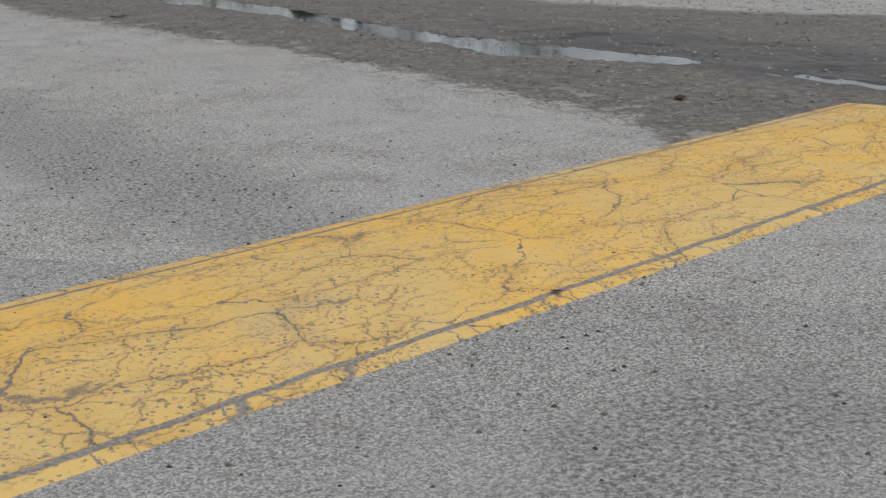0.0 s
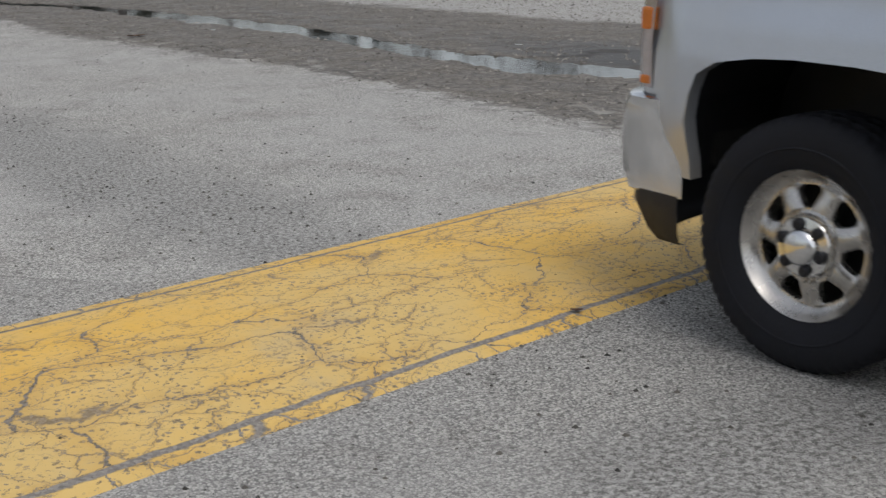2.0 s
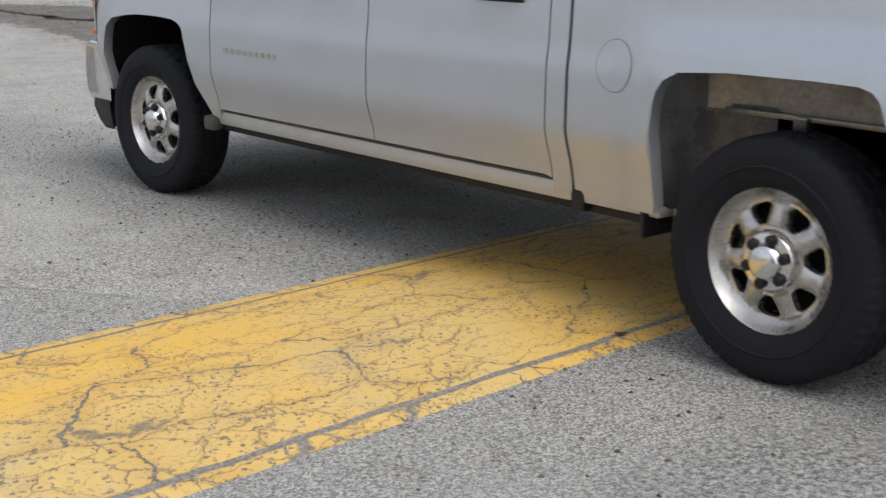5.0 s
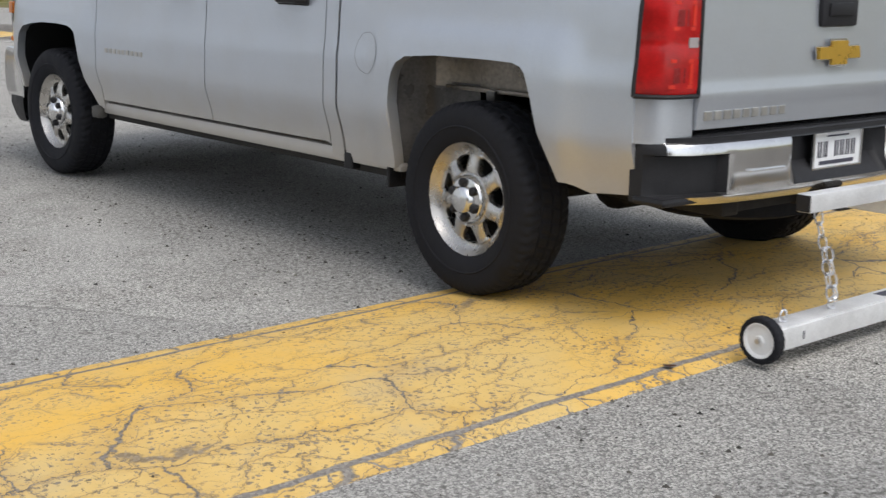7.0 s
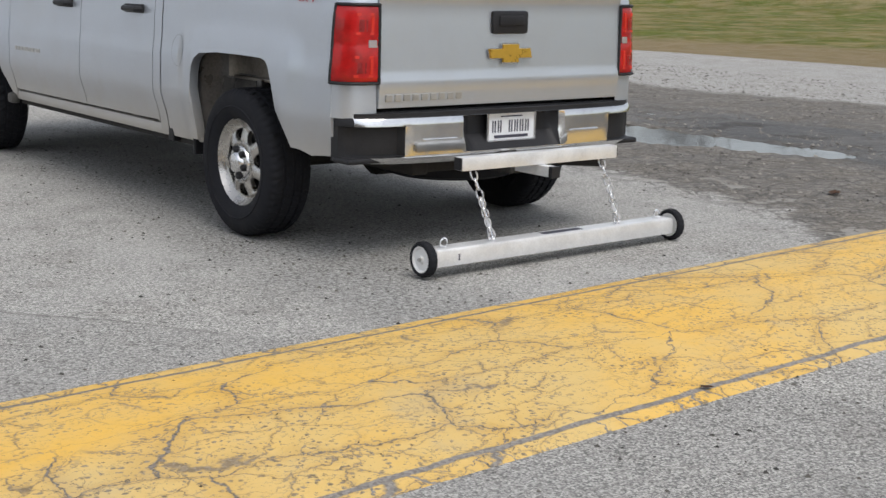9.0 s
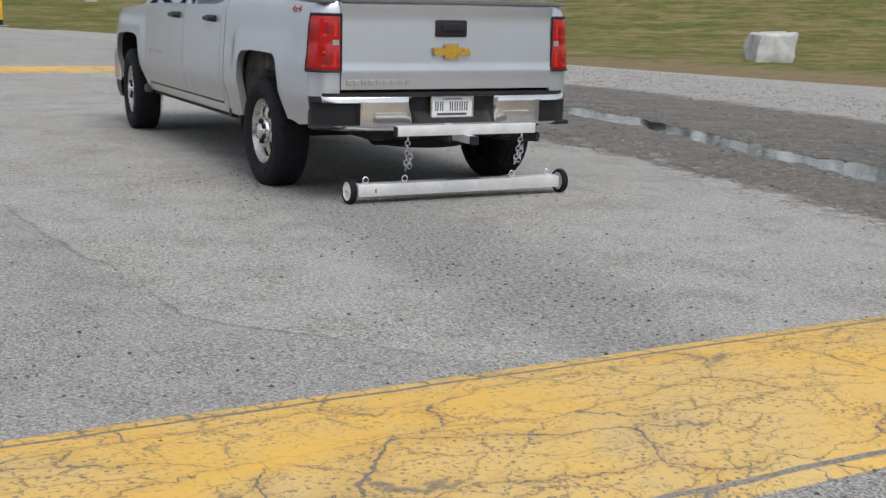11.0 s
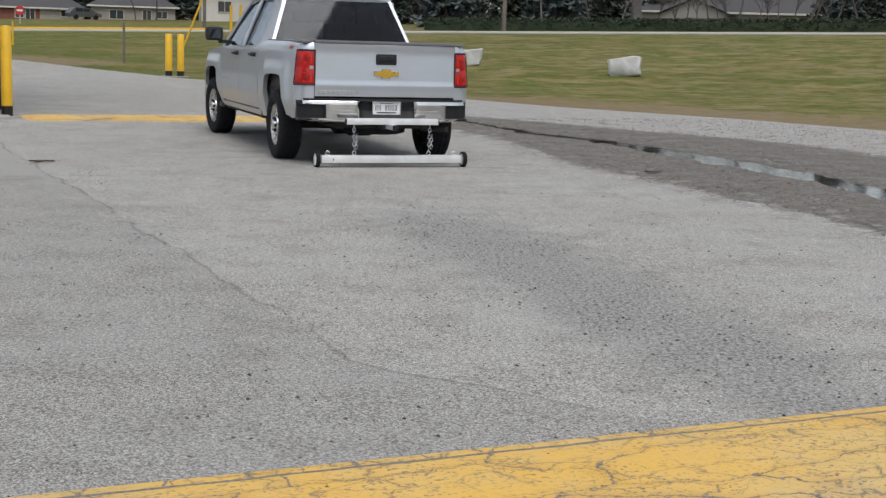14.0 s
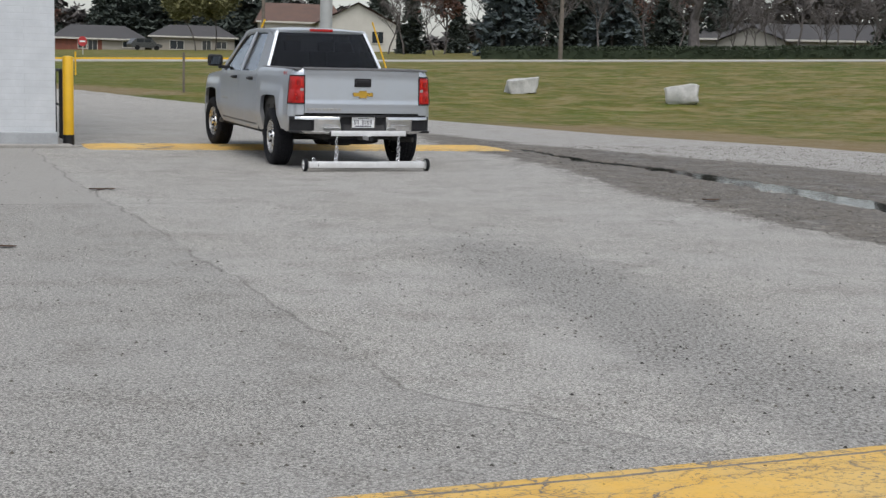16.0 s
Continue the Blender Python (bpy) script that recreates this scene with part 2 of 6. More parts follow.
def hump_material():
    m = Nodes("yellow_road_paint")
    at = m.coords()
    warp = m.node("ShaderNodeTexNoise", Vector=at, Scale=3.2, Detail=8.0, Roughness=0.62).outputs["Color"]
    off = m.node("ShaderNodeVectorMath")
    off.operation = "MULTIPLY_ADD"
    m.put(off.inputs[0], warp)
    off.inputs[1].default_value = (0.30, 0.30, 0.0)
    m.put(off.inputs[2], at)
    warped = off.outputs[0]
    n2, n3 = m.noise(at, 2.5, 5), m.noise(at, 26, 5, 0.75)
    wide = m.voronoi(m.scaled(warped, (0.62, 1.5, 1.0)), 1.9, "DISTANCE_TO_EDGE")
    small = m.voronoi(m.scaled(warped, (0.8, 1.4, 1.0)), 4.4, "DISTANCE_TO_EDGE")
    y = m.node("ShaderNodeSeparateXYZ", Vector=at).outputs[1]
    wob = m.math("ADD", y, m.math("MULTIPLY", m.math("SUBTRACT", m.noise(at, 4.0, 5), 0.5), 0.045))
    inset = m.step(y, -0.1, 0.1, 0.610, 0.590)
    edge = m.math("ABSOLUTE", m.math("SUBTRACT", m.math("ABSOLUTE", wob), inset))
    girth = m.step(m.noise(at, 7.0, 4, 0.7), 0.42, 0.75, 0.0, 0.0065)
    c1 = m.step(m.math("SUBTRACT", wide, girth), 0.001, 0.007, 1.0, 0.0)
    c1 = m.math("MULTIPLY", c1, m.step(m.noise(at, 1.7, 2), 0.34, 0.44))
    c2 = m.math("MULTIPLY", m.step(m.math("SUBTRACT", small, m.math("MULTIPLY", girth, 0.8)), 0.001, 0.014, 0.8, 0.0), m.step(m.noise(at, 1.9, 3), 0.38, 0.52))
    hair = m.voronoi(m.scaled(warped, (0.7, 1.6, 1.0)), 8.5, "DISTANCE_TO_EDGE")
    c4 = m.math("MULTIPLY", m.step(hair, 0.002, 0.016, 0.55, 0.0), m.step(m.noise(at, 2.6, 4), 0.44, 0.58))
    c3 = m.step(m.math("SUBTRACT", edge, m.math("MULTIPLY", n3, m.step(y, -0.1, 0.1, 0.017, 0.014))), 0.002, 0.009, 1.0, 0.0)
    spot = m.voronoi(m.scaled(at, (0.8, 1.0, 1.0)), 34)
    pick = m.node("ShaderNodeSeparateColor", Color=m.voronoi(m.scaled(at, (0.8, 1.0, 1.0)), 34, out="Color")).outputs[0]
    thin = m.step(m.noise(at, 2.0, 4), 0.34, 0.56)
    dots = m.math("MULTIPLY", m.step(m.math("SUBTRACT", spot, m.math("MULTIPLY", m.noise(at, 70, 4, 0.75), 0.62)), -0.12, -0.02, 1.0, 0.0), m.step(pick, 0.36, 0.42))
    tiny = m.step(m.noise(at, 46, 4, 0.7), 0.575, 0.615)
    flake = m.math("MULTIPLY", m.math("MAXIMUM", dots, tiny), m.math("MULTIPLY", thin, 0.85))
    # breaks in the outer strip
    gap = m.math("MULTIPLY", m.step(m.voronoi(m.scaled(warped, (1.0, 0.12, 1.0)), 3.6, "DISTANCE_TO_EDGE"), 0.006, 0.018, 1.0, 0.0), m.step(m.math("ABSOLUTE", wob), 0.590, 0.612))
    c3 = m.math("MAXIMUM", c3, gap)
    crack = m.math("MAXIMUM", m.math("MAXIMUM", m.math("MAXIMUM", c1, c2), c4), c3)
    worn = m.math("MAXIMUM", crack, flake)
    stain = m.step(m.math("MINIMUM", wide, m.math("ADD", small, 0.02)), 0.0, 0.10, 1.0, 0.0)
    # ragged outer border of the paint
    rim = m.math("ADD", m.math("ABSOLUTE", wob), m.math("MULTIPLY", m.math("SUBTRACT", n3, 0.5), 0.05))
    worn = m.math("MAXIMUM", worn, m.step(m.math("SUBTRACT", rim, m.step(y, -0.1, 0.1, 0.718, 0.702)), 0.0, 0.008))
    paint = m.mix(m.step(n2, 0.3, 0.7), (0.70, 0.41, 0.064), (0.67, 0.435, 0.125))
    paint = m.mix(m.math("MULTIPLY", m.step(m.noise(at, 0.9, 4), 0.40, 0.64), 0.65), paint, (0.58, 0.43, 0.18))
    paint = m.mix(m.math("MULTIPLY", m.step(n3, 0.5, 0.8), 0.35), paint, (0.45, 0.26, 0.03))
    paint = m.mix(m.math("MULTIPLY", m.math("MULTIPLY", stain, thin), 0.38), paint, (0.42, 0.235, 0.05))
    paint = m.mix(m.math("MULTIPLY", m.step(m.noise(at, 1.15, 6, 0.7), 0.56, 0.70), 0.42), paint, (0.44, 0.36, 0.22))
    speck = m.node("ShaderNodeSeparateColor", Color=m.voronoi(at, 95, out="Color")).outputs[0]
    under = m.mix(speck, (0.095, 0.078, 0.058), (0.23, 0.20, 0.165))
    m.bump(m.math("SUBTRACT", m.math("MULTIPLY", n3, 0.25), worn), 0.5, 0.006)
    filled = m.mix(speck, (0.20, 0.192, 0.182), (0.33, 0.318, 0.30))
    under = m.mix(m.math("MULTIPLY", c3, m.step(y, -0.1, 0.1, 0.4, 0.1)), under, filled)
    return m.done(m.mix(worn, paint, under), 0.72)


def car_paint():
    m = Nodes("silver_car_paint")
    at = m.coords()
    flakes = m.voronoi(at, 900, out="Color")
    f = m.node("ShaderNodeSeparateColor", Color=flakes).outputs[0]
    dust = m.step(m.noise(at, 3.0, 5), 0.4, 0.75)
    z = m.node("ShaderNodeSeparateXYZ", Vector=at).outputs[2]
    # beige dust with the ground's reflection coloured in, stronger towards the sills
    low = m.math("MULTIPLY", m.step(m.math("ADD", z, m.math("MULTIPLY", m.noise(at, 7, 5), 0.16)), 0.42, 0.92, 1.0, 0.0), 0.85)
    c = m.mix(f, (0.46, 0.492, 0.54), (0.585, 0.62, 0.672))
    c = m.mix(m.math("MULTIPLY", dust, 0.15), c, (0.40, 0.38, 0.35))
    c = m.mix(low, c, (0.44, 0.395, 0.325))
    return m.done(c, m.math("ADD", m.math("MULTIPLY", low, 0.35), 0.30), m.math("SUBTRACT", 0.72, m.math("MULTIPLY", low, 0.5)), Coat_Weight=m.math("SUBTRACT", 0.42, m.math("MULTIPLY", low, 0.3)), Coat_Roughness=0.14)


def glass_material(name, tint):
    m = Nodes(name)
    clear = m.node("ShaderNodeBsdfTransparent", Color=(tint, tint, tint * 1.05))
    gloss = m.node("ShaderNodeBsdfGlossy", Roughness=0.02, Color=(0.62, 0.66, 0.72))
    fresnel = m.node("ShaderNodeFresnel", IOR=1.55)
    mixed = m.node("ShaderNodeMixShader", Fac=fresnel.outputs[0])
    m.t.links.new(clear.outputs[0], mixed.inputs[1])
    m.t.links.new(gloss.outputs[0], mixed.inputs[2])
    m.t.links.new(mixed.outputs[0], m.t.nodes["Material Output"].inputs["Surface"])
    return m.mat


GROUND, YELLOW, PAINT = ground_material(), hump_material(), car_paint()
CHROME = simple("chrome", (0.70, 0.70, 0.70), 0.17, 1.0, 0.10)
STEEL = simple("silver_painted_steel", (0.50, 0.49, 0.47), 0.32, 0.85, 0.12, 14)
RIM = simple("silver_wheel_paint", (0.50, 0.48, 0.45), 0.27, 0.9, 0.14, 14)
BLACK = simple("black_plastic", (0.015, 0.015, 0.017), 0.5, 0, 0.3, 10, 0.2, Specular_IOR_Level=0.3)
SHADE = simple("opening_shade_black", (0.006, 0.006, 0.006), 0.9)
DARK = simple("dark_underbody", (0.022, 0.02, 0.018), 0.85, 0, 0.4, 6, 0.3)
LINER = simple("dusty_inner_panel", (0.20, 0.18, 0.155), 0.30, 0.75, 0.45, 4, 0.12)
LINERDARK = simple("dark_inner_panel", (0.075, 0.072, 0.07), 0.30, 0.5, 0.5, 6, 0.15)
RUBBER = simple("tyre_rubber", (0.012, 0.0125, 0.0155), 0.8, 0, 0.35, 12, 0.25, Specular_IOR_Level=0.22)
REDLENS = simple("red_lens", (0.36, 0.006, 0.006), 0.22, 0, 0.35, 14, 0, Specular_IOR_Level=0.4, Coat_Weight=0.25)
REDDARK = simple("dark_red_lens", (0.22, 0.004, 0.004), 0.3, 0, 0.3, 12)
REDGLOW = simple("lit_lens", (0.44, 0.012, 0.01), 0.25, 0, 0.2, 9, 0, Emission_Color=(1.0, 0.10, 0.03), Emission_Strength=0.10)
ORANGE = simple("amber_lens", (0.55, 0.16, 0.02), 0.15, 0, 0.15, 9)
CLEARLENS = simple("clear_lens", (0.42, 0.38, 0.38), 0.12, 0.3, 0.2, 9)
GOLD = simple("gold_badge", (0.62, 0.38, 0.06), 0.3, 0.7, 0.1, 20)
WHITEPLATE = simple("white_plate", (0.72, 0.73, 0.74), 0.4, 0, 0.06, 20)
INK = simple("dark_ink", (0.05, 0.05, 0.07), 0.6)
ALU = simple("bright_aluminium", (0.74, 0.745, 0.75), 0.36, 0.45, 0.12, 9, 0.05)
WHITEHUB = simple("white_plastic", (0.72, 0.72, 0.71), 0.45, 0, 0.06)
ZINC = simple("bright_zinc", (0.74, 0.75, 0.78), 0.28, 0.7, 0.1, 20)
TINT, WINDOW = glass_material("tinted_glass", 0.08), glass_material("window_glass", 0.20)
CAP = simple("grey_plastic_cap", (0.13, 0.13, 0.135), 0.5, 0, 0.15, 10, 0.1)
GUARD = simple("dusty_dark_plastic", (0.060, 0.057, 0.052), 0.6, 0, 0.3, 10, 0.2)
MIRROR = simple("mirror_glass", (0.10, 0.11, 0.12), 0.06, 0.9, 0.05)


# ---------------------------------------------------------------- mesh helpers
def part(name, bm, material, parent=None, label="", smooth=None):
    mesh = bpy.data.meshes.new(name)
    bm.normal_update()
    bm.to_mesh(mesh)
    bm.free()
    for mm in material if isinstance(material, (list, tuple)) else (material,):
        mesh.materials.append(mm)
    if smooth:
        mesh.polygons.foreach_set("use_smooth", [True] * len(mesh.polygons))
        mesh.set_sharp_from_angle(angle=radians(smooth))
    ob = new(name, mesh)
    ob.parent = parent
    if label:
        ob["label"] = label
    return ob


def thing(name, label, category, group="", kind=""):
    ob = new(name)
    ob.empty_display_size = 0.2
    return tagged(ob, label, category, group, kind)


def box(bm, x0, x1, y0, y1, z0, z1, bevel=0.0, mat=0):
    made = bmesh.ops.create_cube(bm, size=1.0, matrix=Matrix.Translation(((x0 + x1) / 2, (y0 + y1) / 2, (z0 + z1) / 2)) @ Matrix.Diagonal((x1 - x0, y1 - y0, z1 - z0, 1)))
    vs = made["verts"]
    faces = {f for v in vs for f in v.link_faces}
    for f in faces:
        f.material_index = mat
    if bevel:
        edges = list({e for v in vs for e in v.link_edges})
        bmesh.ops.bevel(bm, geom=edges, offset=bevel, segments=2, affect="EDGES", profile=0.6)
    return bm


def boxed(*a, **k):
    return box(bmesh.new(), *a, **k)


def tube(bm, points, radius, sides=10, caps=True):
    """A round bar through points; radius may be a list."""
    pts = [Vector(p) for p in points]
    rad = radius if isinstance(radius, (list, tuple)) else [radius] * len(pts)
    rings = []
    for i, p in enumerate(pts):
        d = (pts[min(i + 1, len(pts) - 1)] - pts[max(i - 1, 0)]).normalized()
        side = d.orthogonal().normalized() if abs(d.z) > 0.95 else d.cross(Vector((0, 0, 1))).normalized()
        up = side.cross(d)
        rings.append([bm.verts.new(p + rad[i] * (math.cos(a) * side + math.sin(a) * up)) for a in (2 * math.pi * k / sides for k in range(sides))])
    for a, b in zip(rings, rings[1:]):
        for k in range(sides):
            bm.faces.new((a[k], a[(k + 1) % sides], b[(k + 1) % sides], b[k]))
    if caps:
        bm.faces.new(rings[0][::-1])
        bm.faces.new(rings[-1])
    return bm


def revolve(bm, profile, sides=48, axis="x", closed=False):
    """Turn (along, radius) pairs round an axis."""
    rings = []
    for k in range(sides):
        a = 2 * math.pi * k / sides
        c, s = math.cos(a), math.sin(a)
        rings.append([bm.verts.new((h, r * c, r * s) if axis == "x" else (r * c, r * s, h)) for h, r in profile])
    n = len(profile)
    for k in range(sides):
        a, b = rings[k], rings[(k + 1) % sides]
        for i in range(n if closed else n - 1):
            j = (i + 1) % n
            bm.faces.new((a[i], b[i], b[j], a[j]))
    return bm


def extrude_outline(bm, pts, depth, at, mat=0):
    """A flat outline of (a, b) pairs made solid; at(a, b, d) gives its place."""
    lo, hi = [bm.verts.new(at(a, b, 0.0)) for a, b in pts], [bm.verts.new(at(a, b, depth)) for a, b in pts]
    fs = [bm.faces.new(lo[::-1]), bm.faces.new(hi)]
    n = len(pts)
    for i in range(n):
        fs.append(bm.faces.new((lo[i], lo[(i + 1) % n], hi[(i + 1) % n], hi[i])))
    for f in fs:
        f.material_index = mat
    bmesh.ops.recalc_face_normals(bm, faces=bm.faces)
    return bm


def ramp(x, table):
    """Straight lines between (x, y) pairs."""
    return float(np.interp(x, [a for a, _ in table], [b for _, b in table]))


def smooth01(x, a, b):
    t = min(1.0, max(0.0, (x - a) / (b - a)))
    return t * t * (3 - 2 * t)


# ---------------------------------------------------------------- ground
# crosswise places of the strips along the road, for a place V along it
DRY_EDGE = [(-8, 5.2), (3.0, 5.7), (3.9, 6.1), (4.6, 6.65), (6.3, 6.9), (8.5, 7.3), (10.5, 7.4), (13.3, 7.55), (15, 7.95), (16.6, 8.3), (19.4, 8.5), (21.2, 8.3), (25, 9.2), (32, 9.6), (44, 8.2), (49, 5.1), (53, 1.3), (57, -6.2), (60, -16.2)]
MUD_IN = [(-8, 8.2), (4, 8.4), (6, 8.6), (8, 8.9), (12, 9.4), (20, 9.5), (26, 9.8)]
PALE_EDGE = [(-8, 14.5), (6.2, 13.9), (7.5, 13.2), (10, 12.6), (13, 12.7), (16, 12.9), (18.2, 12.1), (19.5, 11.5), (22.4, 10.4), (26, 9.8), (32, 9.4), (44, 7.9), (49, 4.7), (53, 1.0), (57, -6.5), (60, -16.5)]
GRASS_EDGE = [(-30, 19.5), (8, 18.6), (15.6, 18.2), (18.6, 17.2), (22, 16.2), (26, 14.2), (33, 12.3), (44, 8.4), (49, 5.3), (53, 1.5), (57, -6.0), (60, -16.0)]


def terrain(x, y):
    d = math.hypot(x, y)
    z = 0.0
    if d > 40:
        z = 0.058 * (d - 44) * smooth01(d, 38, 50) if d < 73 else 1.68 + 0.021 * (min(d, 170) - 73)
        z += 0.027 * max(-60.0, min(60.0, x)) * smooth01(d, 38, 75)
    return z


def signed(value, edge, width):
    return min(1.0, max(0.0, 0.5 + (value - edge) / width))


def ground():
    def steps(a, b, fine, lo, hi):
        out = [lo]
        while out[-1] < hi:
            x = out[-1]
            out.append(x + (fine if a <= x < b else fine + 0.05 * max(a - x, x - b, 0.0)) if not x < a else min(x + max(fine, 0.14 * (a - x)), a))
        return out

    xs, ys = steps(-9.5, 15, 0.13, -420, 420), steps(0.5, 34, 0.13, -60, 620)
    names = ("wet", "mud", "gravel", "grass", "dead", "old", "worn", "apron")
    masks = {k: [] for k in names}
    verts = []
    for y in ys:
        for x in xs:
            u, v = x * AX.x + y * AX.y, x * AY.x + y * AY.y
            z = terrain(x, y)
            pud = puddle_depth(u, v)
            if 6.5 < u < 13 and 2 < v < 26:
                z += 0.015 * (noise.noise((u * 1.9, v * 1.1, 0)) + 0.6 * noise.noise((u * 5, v * 2.6, 4))) * smooth01(u, 6.5, 8)
            z -= pud
            lawn = smooth01(u - ramp(v, GRASS_EDGE), 0.0, 2.0) * (1 - smooth01(math.hypot(x, y), 60, 80))
            if lawn > 0:
                z += lawn * (0.05 * noise.noise((x * 0.55, y * 0.55, 2)) + 0.035 * noise.noise((x * 1.5, y * 1.5, 7)))
            verts.append((x, y, z))
            grass = signed(u, ramp(v, GRASS_EDGE), 0.9)
            if u < -12 and v > 30:
                grass = 1.0
            masks["grass"].append(grass)
            masks["wet"].append(signed(u, ramp(v, DRY_EDGE), 1.1))
            mud = signed(u, ramp(v, MUD_IN) + 0.2, 1.4) * signed(-u, -(ramp(v, MUD_IN) + 2.2), 1.2) * (1.0 - 0.6 * smooth01(v, 6, 10))
            masks["mud"].append(mud * smooth01(v, -2, 2) * (1 - smooth01(v, 20, 28)))
            masks["gravel"].append(signed(u, ramp(v, PALE_EDGE), 1.6))
            masks["dead"].append(0.95 * (1 - smooth01(u - ramp(v, GRASS_EDGE), 1.2, 6.5)) * (1 - smooth01(v, 27, 36)) + 0.30 * smooth01(u, 16, 28) + 0.9 * smooth01(v, 46, 48.5) * (1 - smooth01(u - ramp(v, GRASS_EDGE), 2.0, 4.5)) * (1 - smooth01(v, 53, 56)))
            masks["old"].append(signed(-u, -(1.84 - 0.38 * smooth01(v, 5, 19)) - 0.66 * max(0.0, 5.15 - v), 0.3))
            a = ((u - 3.55 - 0.10 * (v - 5)) / 0.62) ** 2 + ((v - 6.6) / 3.4) ** 4
            b = ((u - 2.7) / 0.8) ** 2 + ((v - 1.45) / 0.42) ** 2
            masks["worn"].append(1.0 * math.exp(-a) + 0.9 * math.exp(-b))
            masks["apron"].append(signed(-u, -1.56, 0.12) * signed(v, 12.7, 0.12))
    w = len(xs)
    kinds = {"road": [], "gravel_shoulder": [], "ground": []}
    for j in range(len(ys) - 1):
        for i in range(w - 1):
            k = j * w + i
            c = "ground" if masks["grass"][k] >= 0.5 else "gravel_shoulder" if masks["gravel"][k] >= 0.5 else "road"
            kinds[c].append((k, k + 1, k + w + 1, k + w))
    said = {"road": ("worn grey asphalt drive with a wet silty edge", "road"), "gravel_shoulder": ("pale crushed gravel shoulder beside the drive", "gravel"),
            "ground": ("rough lawn of green and straw-coloured grass", "lawn")}
    for name, faces in kinds.items():
        used = sorted({k for f in faces for k in f})
        place = {k: n for n, k in enumerate(used)}
        mesh = bpy.data.meshes.new(name)
        mesh.from_pydata([verts[k] for k in used], [], [tuple(place[k] for k in f) for f in faces])
        mesh.materials.append(GROUND)
        for key in names:
            mesh.attributes.new(key, "FLOAT", "POINT").data.foreach_set("value", [masks[key][k] for k in used])
        mesh.polygons.foreach_set("use_smooth", [True] * len(faces))
        tagged(new(name, mesh), *said[name], kind="structure")


def puddle_depth(u, v):
    """How far the ground dips where water stands."""
    d = 0.0
    mid = ramp(v, [(4, 8.8), (6, 9.05), (7.4, 8.78), (8.5, 8.92), (9.8, 9.2), (11.85, 9.65), (13.2, 9.82), (14.3, 9.80), (15.4, 9.85), (17, 9.88), (18.2, 9.5), (20.8, 9.65)])
    half = ramp(v, [(5.6, 0.0), (6.1, 0.26), (7.3, 0.38), (8.3, 0.28), (9.5, 0.20), (11, 0.25), (13, 0.31), (15, 0.29), (16.5, 0.22), (18, 0.14), (20.8, 0.07), (21.2, 0.0)])
    mid += 0.10 * noise.noise((v * 1.3, 3.0, 1.0)) + 0.05 * noise.noise((v * 4.1, 8.0, 1.0))
    half *= max(0.0, 1 + 0.35 * noise.noise((v * 1.9, 0.0, 5.0)) + 0.3 * noise.noise((v * 5.3, 2.0, 5.0)))
    if half > 0.02:
        s = abs(u - mid) / half
        d = 0.05 * max(0.0, 1.25 - s * s) if s < 1.12 else 0.0
    s = math.hypot((u - 8.9 - 0.05 * (v - 4.5)) / 0.10, (v - 4.3) / 0.9)
    if s < 1.12:
        d = max(d, 0.03 * (1.25 - s * s))
    return max(0.0, d)


ground()


# ---------------------------------------------------------------- water and humps
def water_material():
    m = Nodes("standing_water")
    at = m.where()
    m.bump(m.noise(at, 9, 4), 0.05, 0.012)
    return m.done((0.014, 0.013, 0.011), m.step(m.noise(at, 1.6, 3), 0.4, 0.7, 0.03, 0.12), 0.0, IOR=1.33, Specular_IOR_Level=1.0)


def puddle(u0, u1, v0, v1):
    bm = bmesh.new()
    bmesh.ops.create_grid(bm, x_segments=2, y_segments=24, size=0.5)
    for w in bm.verts:
        v = v0 + (v1 - v0) * (w.co.y + 0.5)
        u = u0 + (u1 - u0) * (w.co.x + 0.5)
        w.co = uv(u, v, -0.012)
    tagged(part("puddle", bm, WATER, label="shallow rain puddle along the drive's wet edge"), category="puddle", kind="structure")


WATER = water_material()
puddle(8.0, 10.6, 5.4, 21.2)
puddle(8.5, 9.2, 3.2, 5.3)


def speed_hump(name, u0, u1, centre, label):
    """A painted asphalt hump across the road, with tapered ends."""
    bm = bmesh.new()
    nu, nv, edge = int((u1 - u0) / 0.12), 24, HUMP_W + 0.035
    grid = []
    for j in range(nv + 1):
        s = -edge + 2 * edge * j / nv
        row = []
        for i in range(nu + 1):
            u = u0 + (u1 - u0) * i / nu
            taper = min(1.0, (u - u0) / 0.35 + 0.02, (u1 - u) / 0.35 + 0.02)
            z = hump_height(centre + s, centre) * taper + 0.004 + 0.0018 * noise.noise((u * 2.2, s * 4, centre))
            if j in (0, nv) or i in (0, nu):
                z = -0.02
            row.append(bm.verts.new((u - (u0 + u1) / 2, s, z)))
        grid.append(row)
    for a, b in zip(grid, grid[1:]):
        for i in range(nu):
            bm.faces.new((a[i], a[i + 1], b[i + 1], b[i]))
    ob = part(name, bm, YELLOW, smooth=40)
    ob.matrix_world = Matrix.Translation(uv((u0 + u1) / 2, centre)) @ pose(0, 0, 0, 0, 0, ROAD)
    return tagged(ob, label, "speed hump", "speed humps across the drive", "structure")


speed_hump("speed_hump", -5.5, 8.1, HUMP_V, "cracked yellow-painted speed hump across the drive")
speed_hump("speed_hump", 2.2, 9.3, 21.1, "faded yellow-painted speed hump beside the white building")


# ---------------------------------------------------------------- pickup truck
# in the truck's own space x is to its right, y ahead, the origin on the ground under the rear axle
WB, TYRE_R, HUB_X = 3.886, 0.386, 0.868
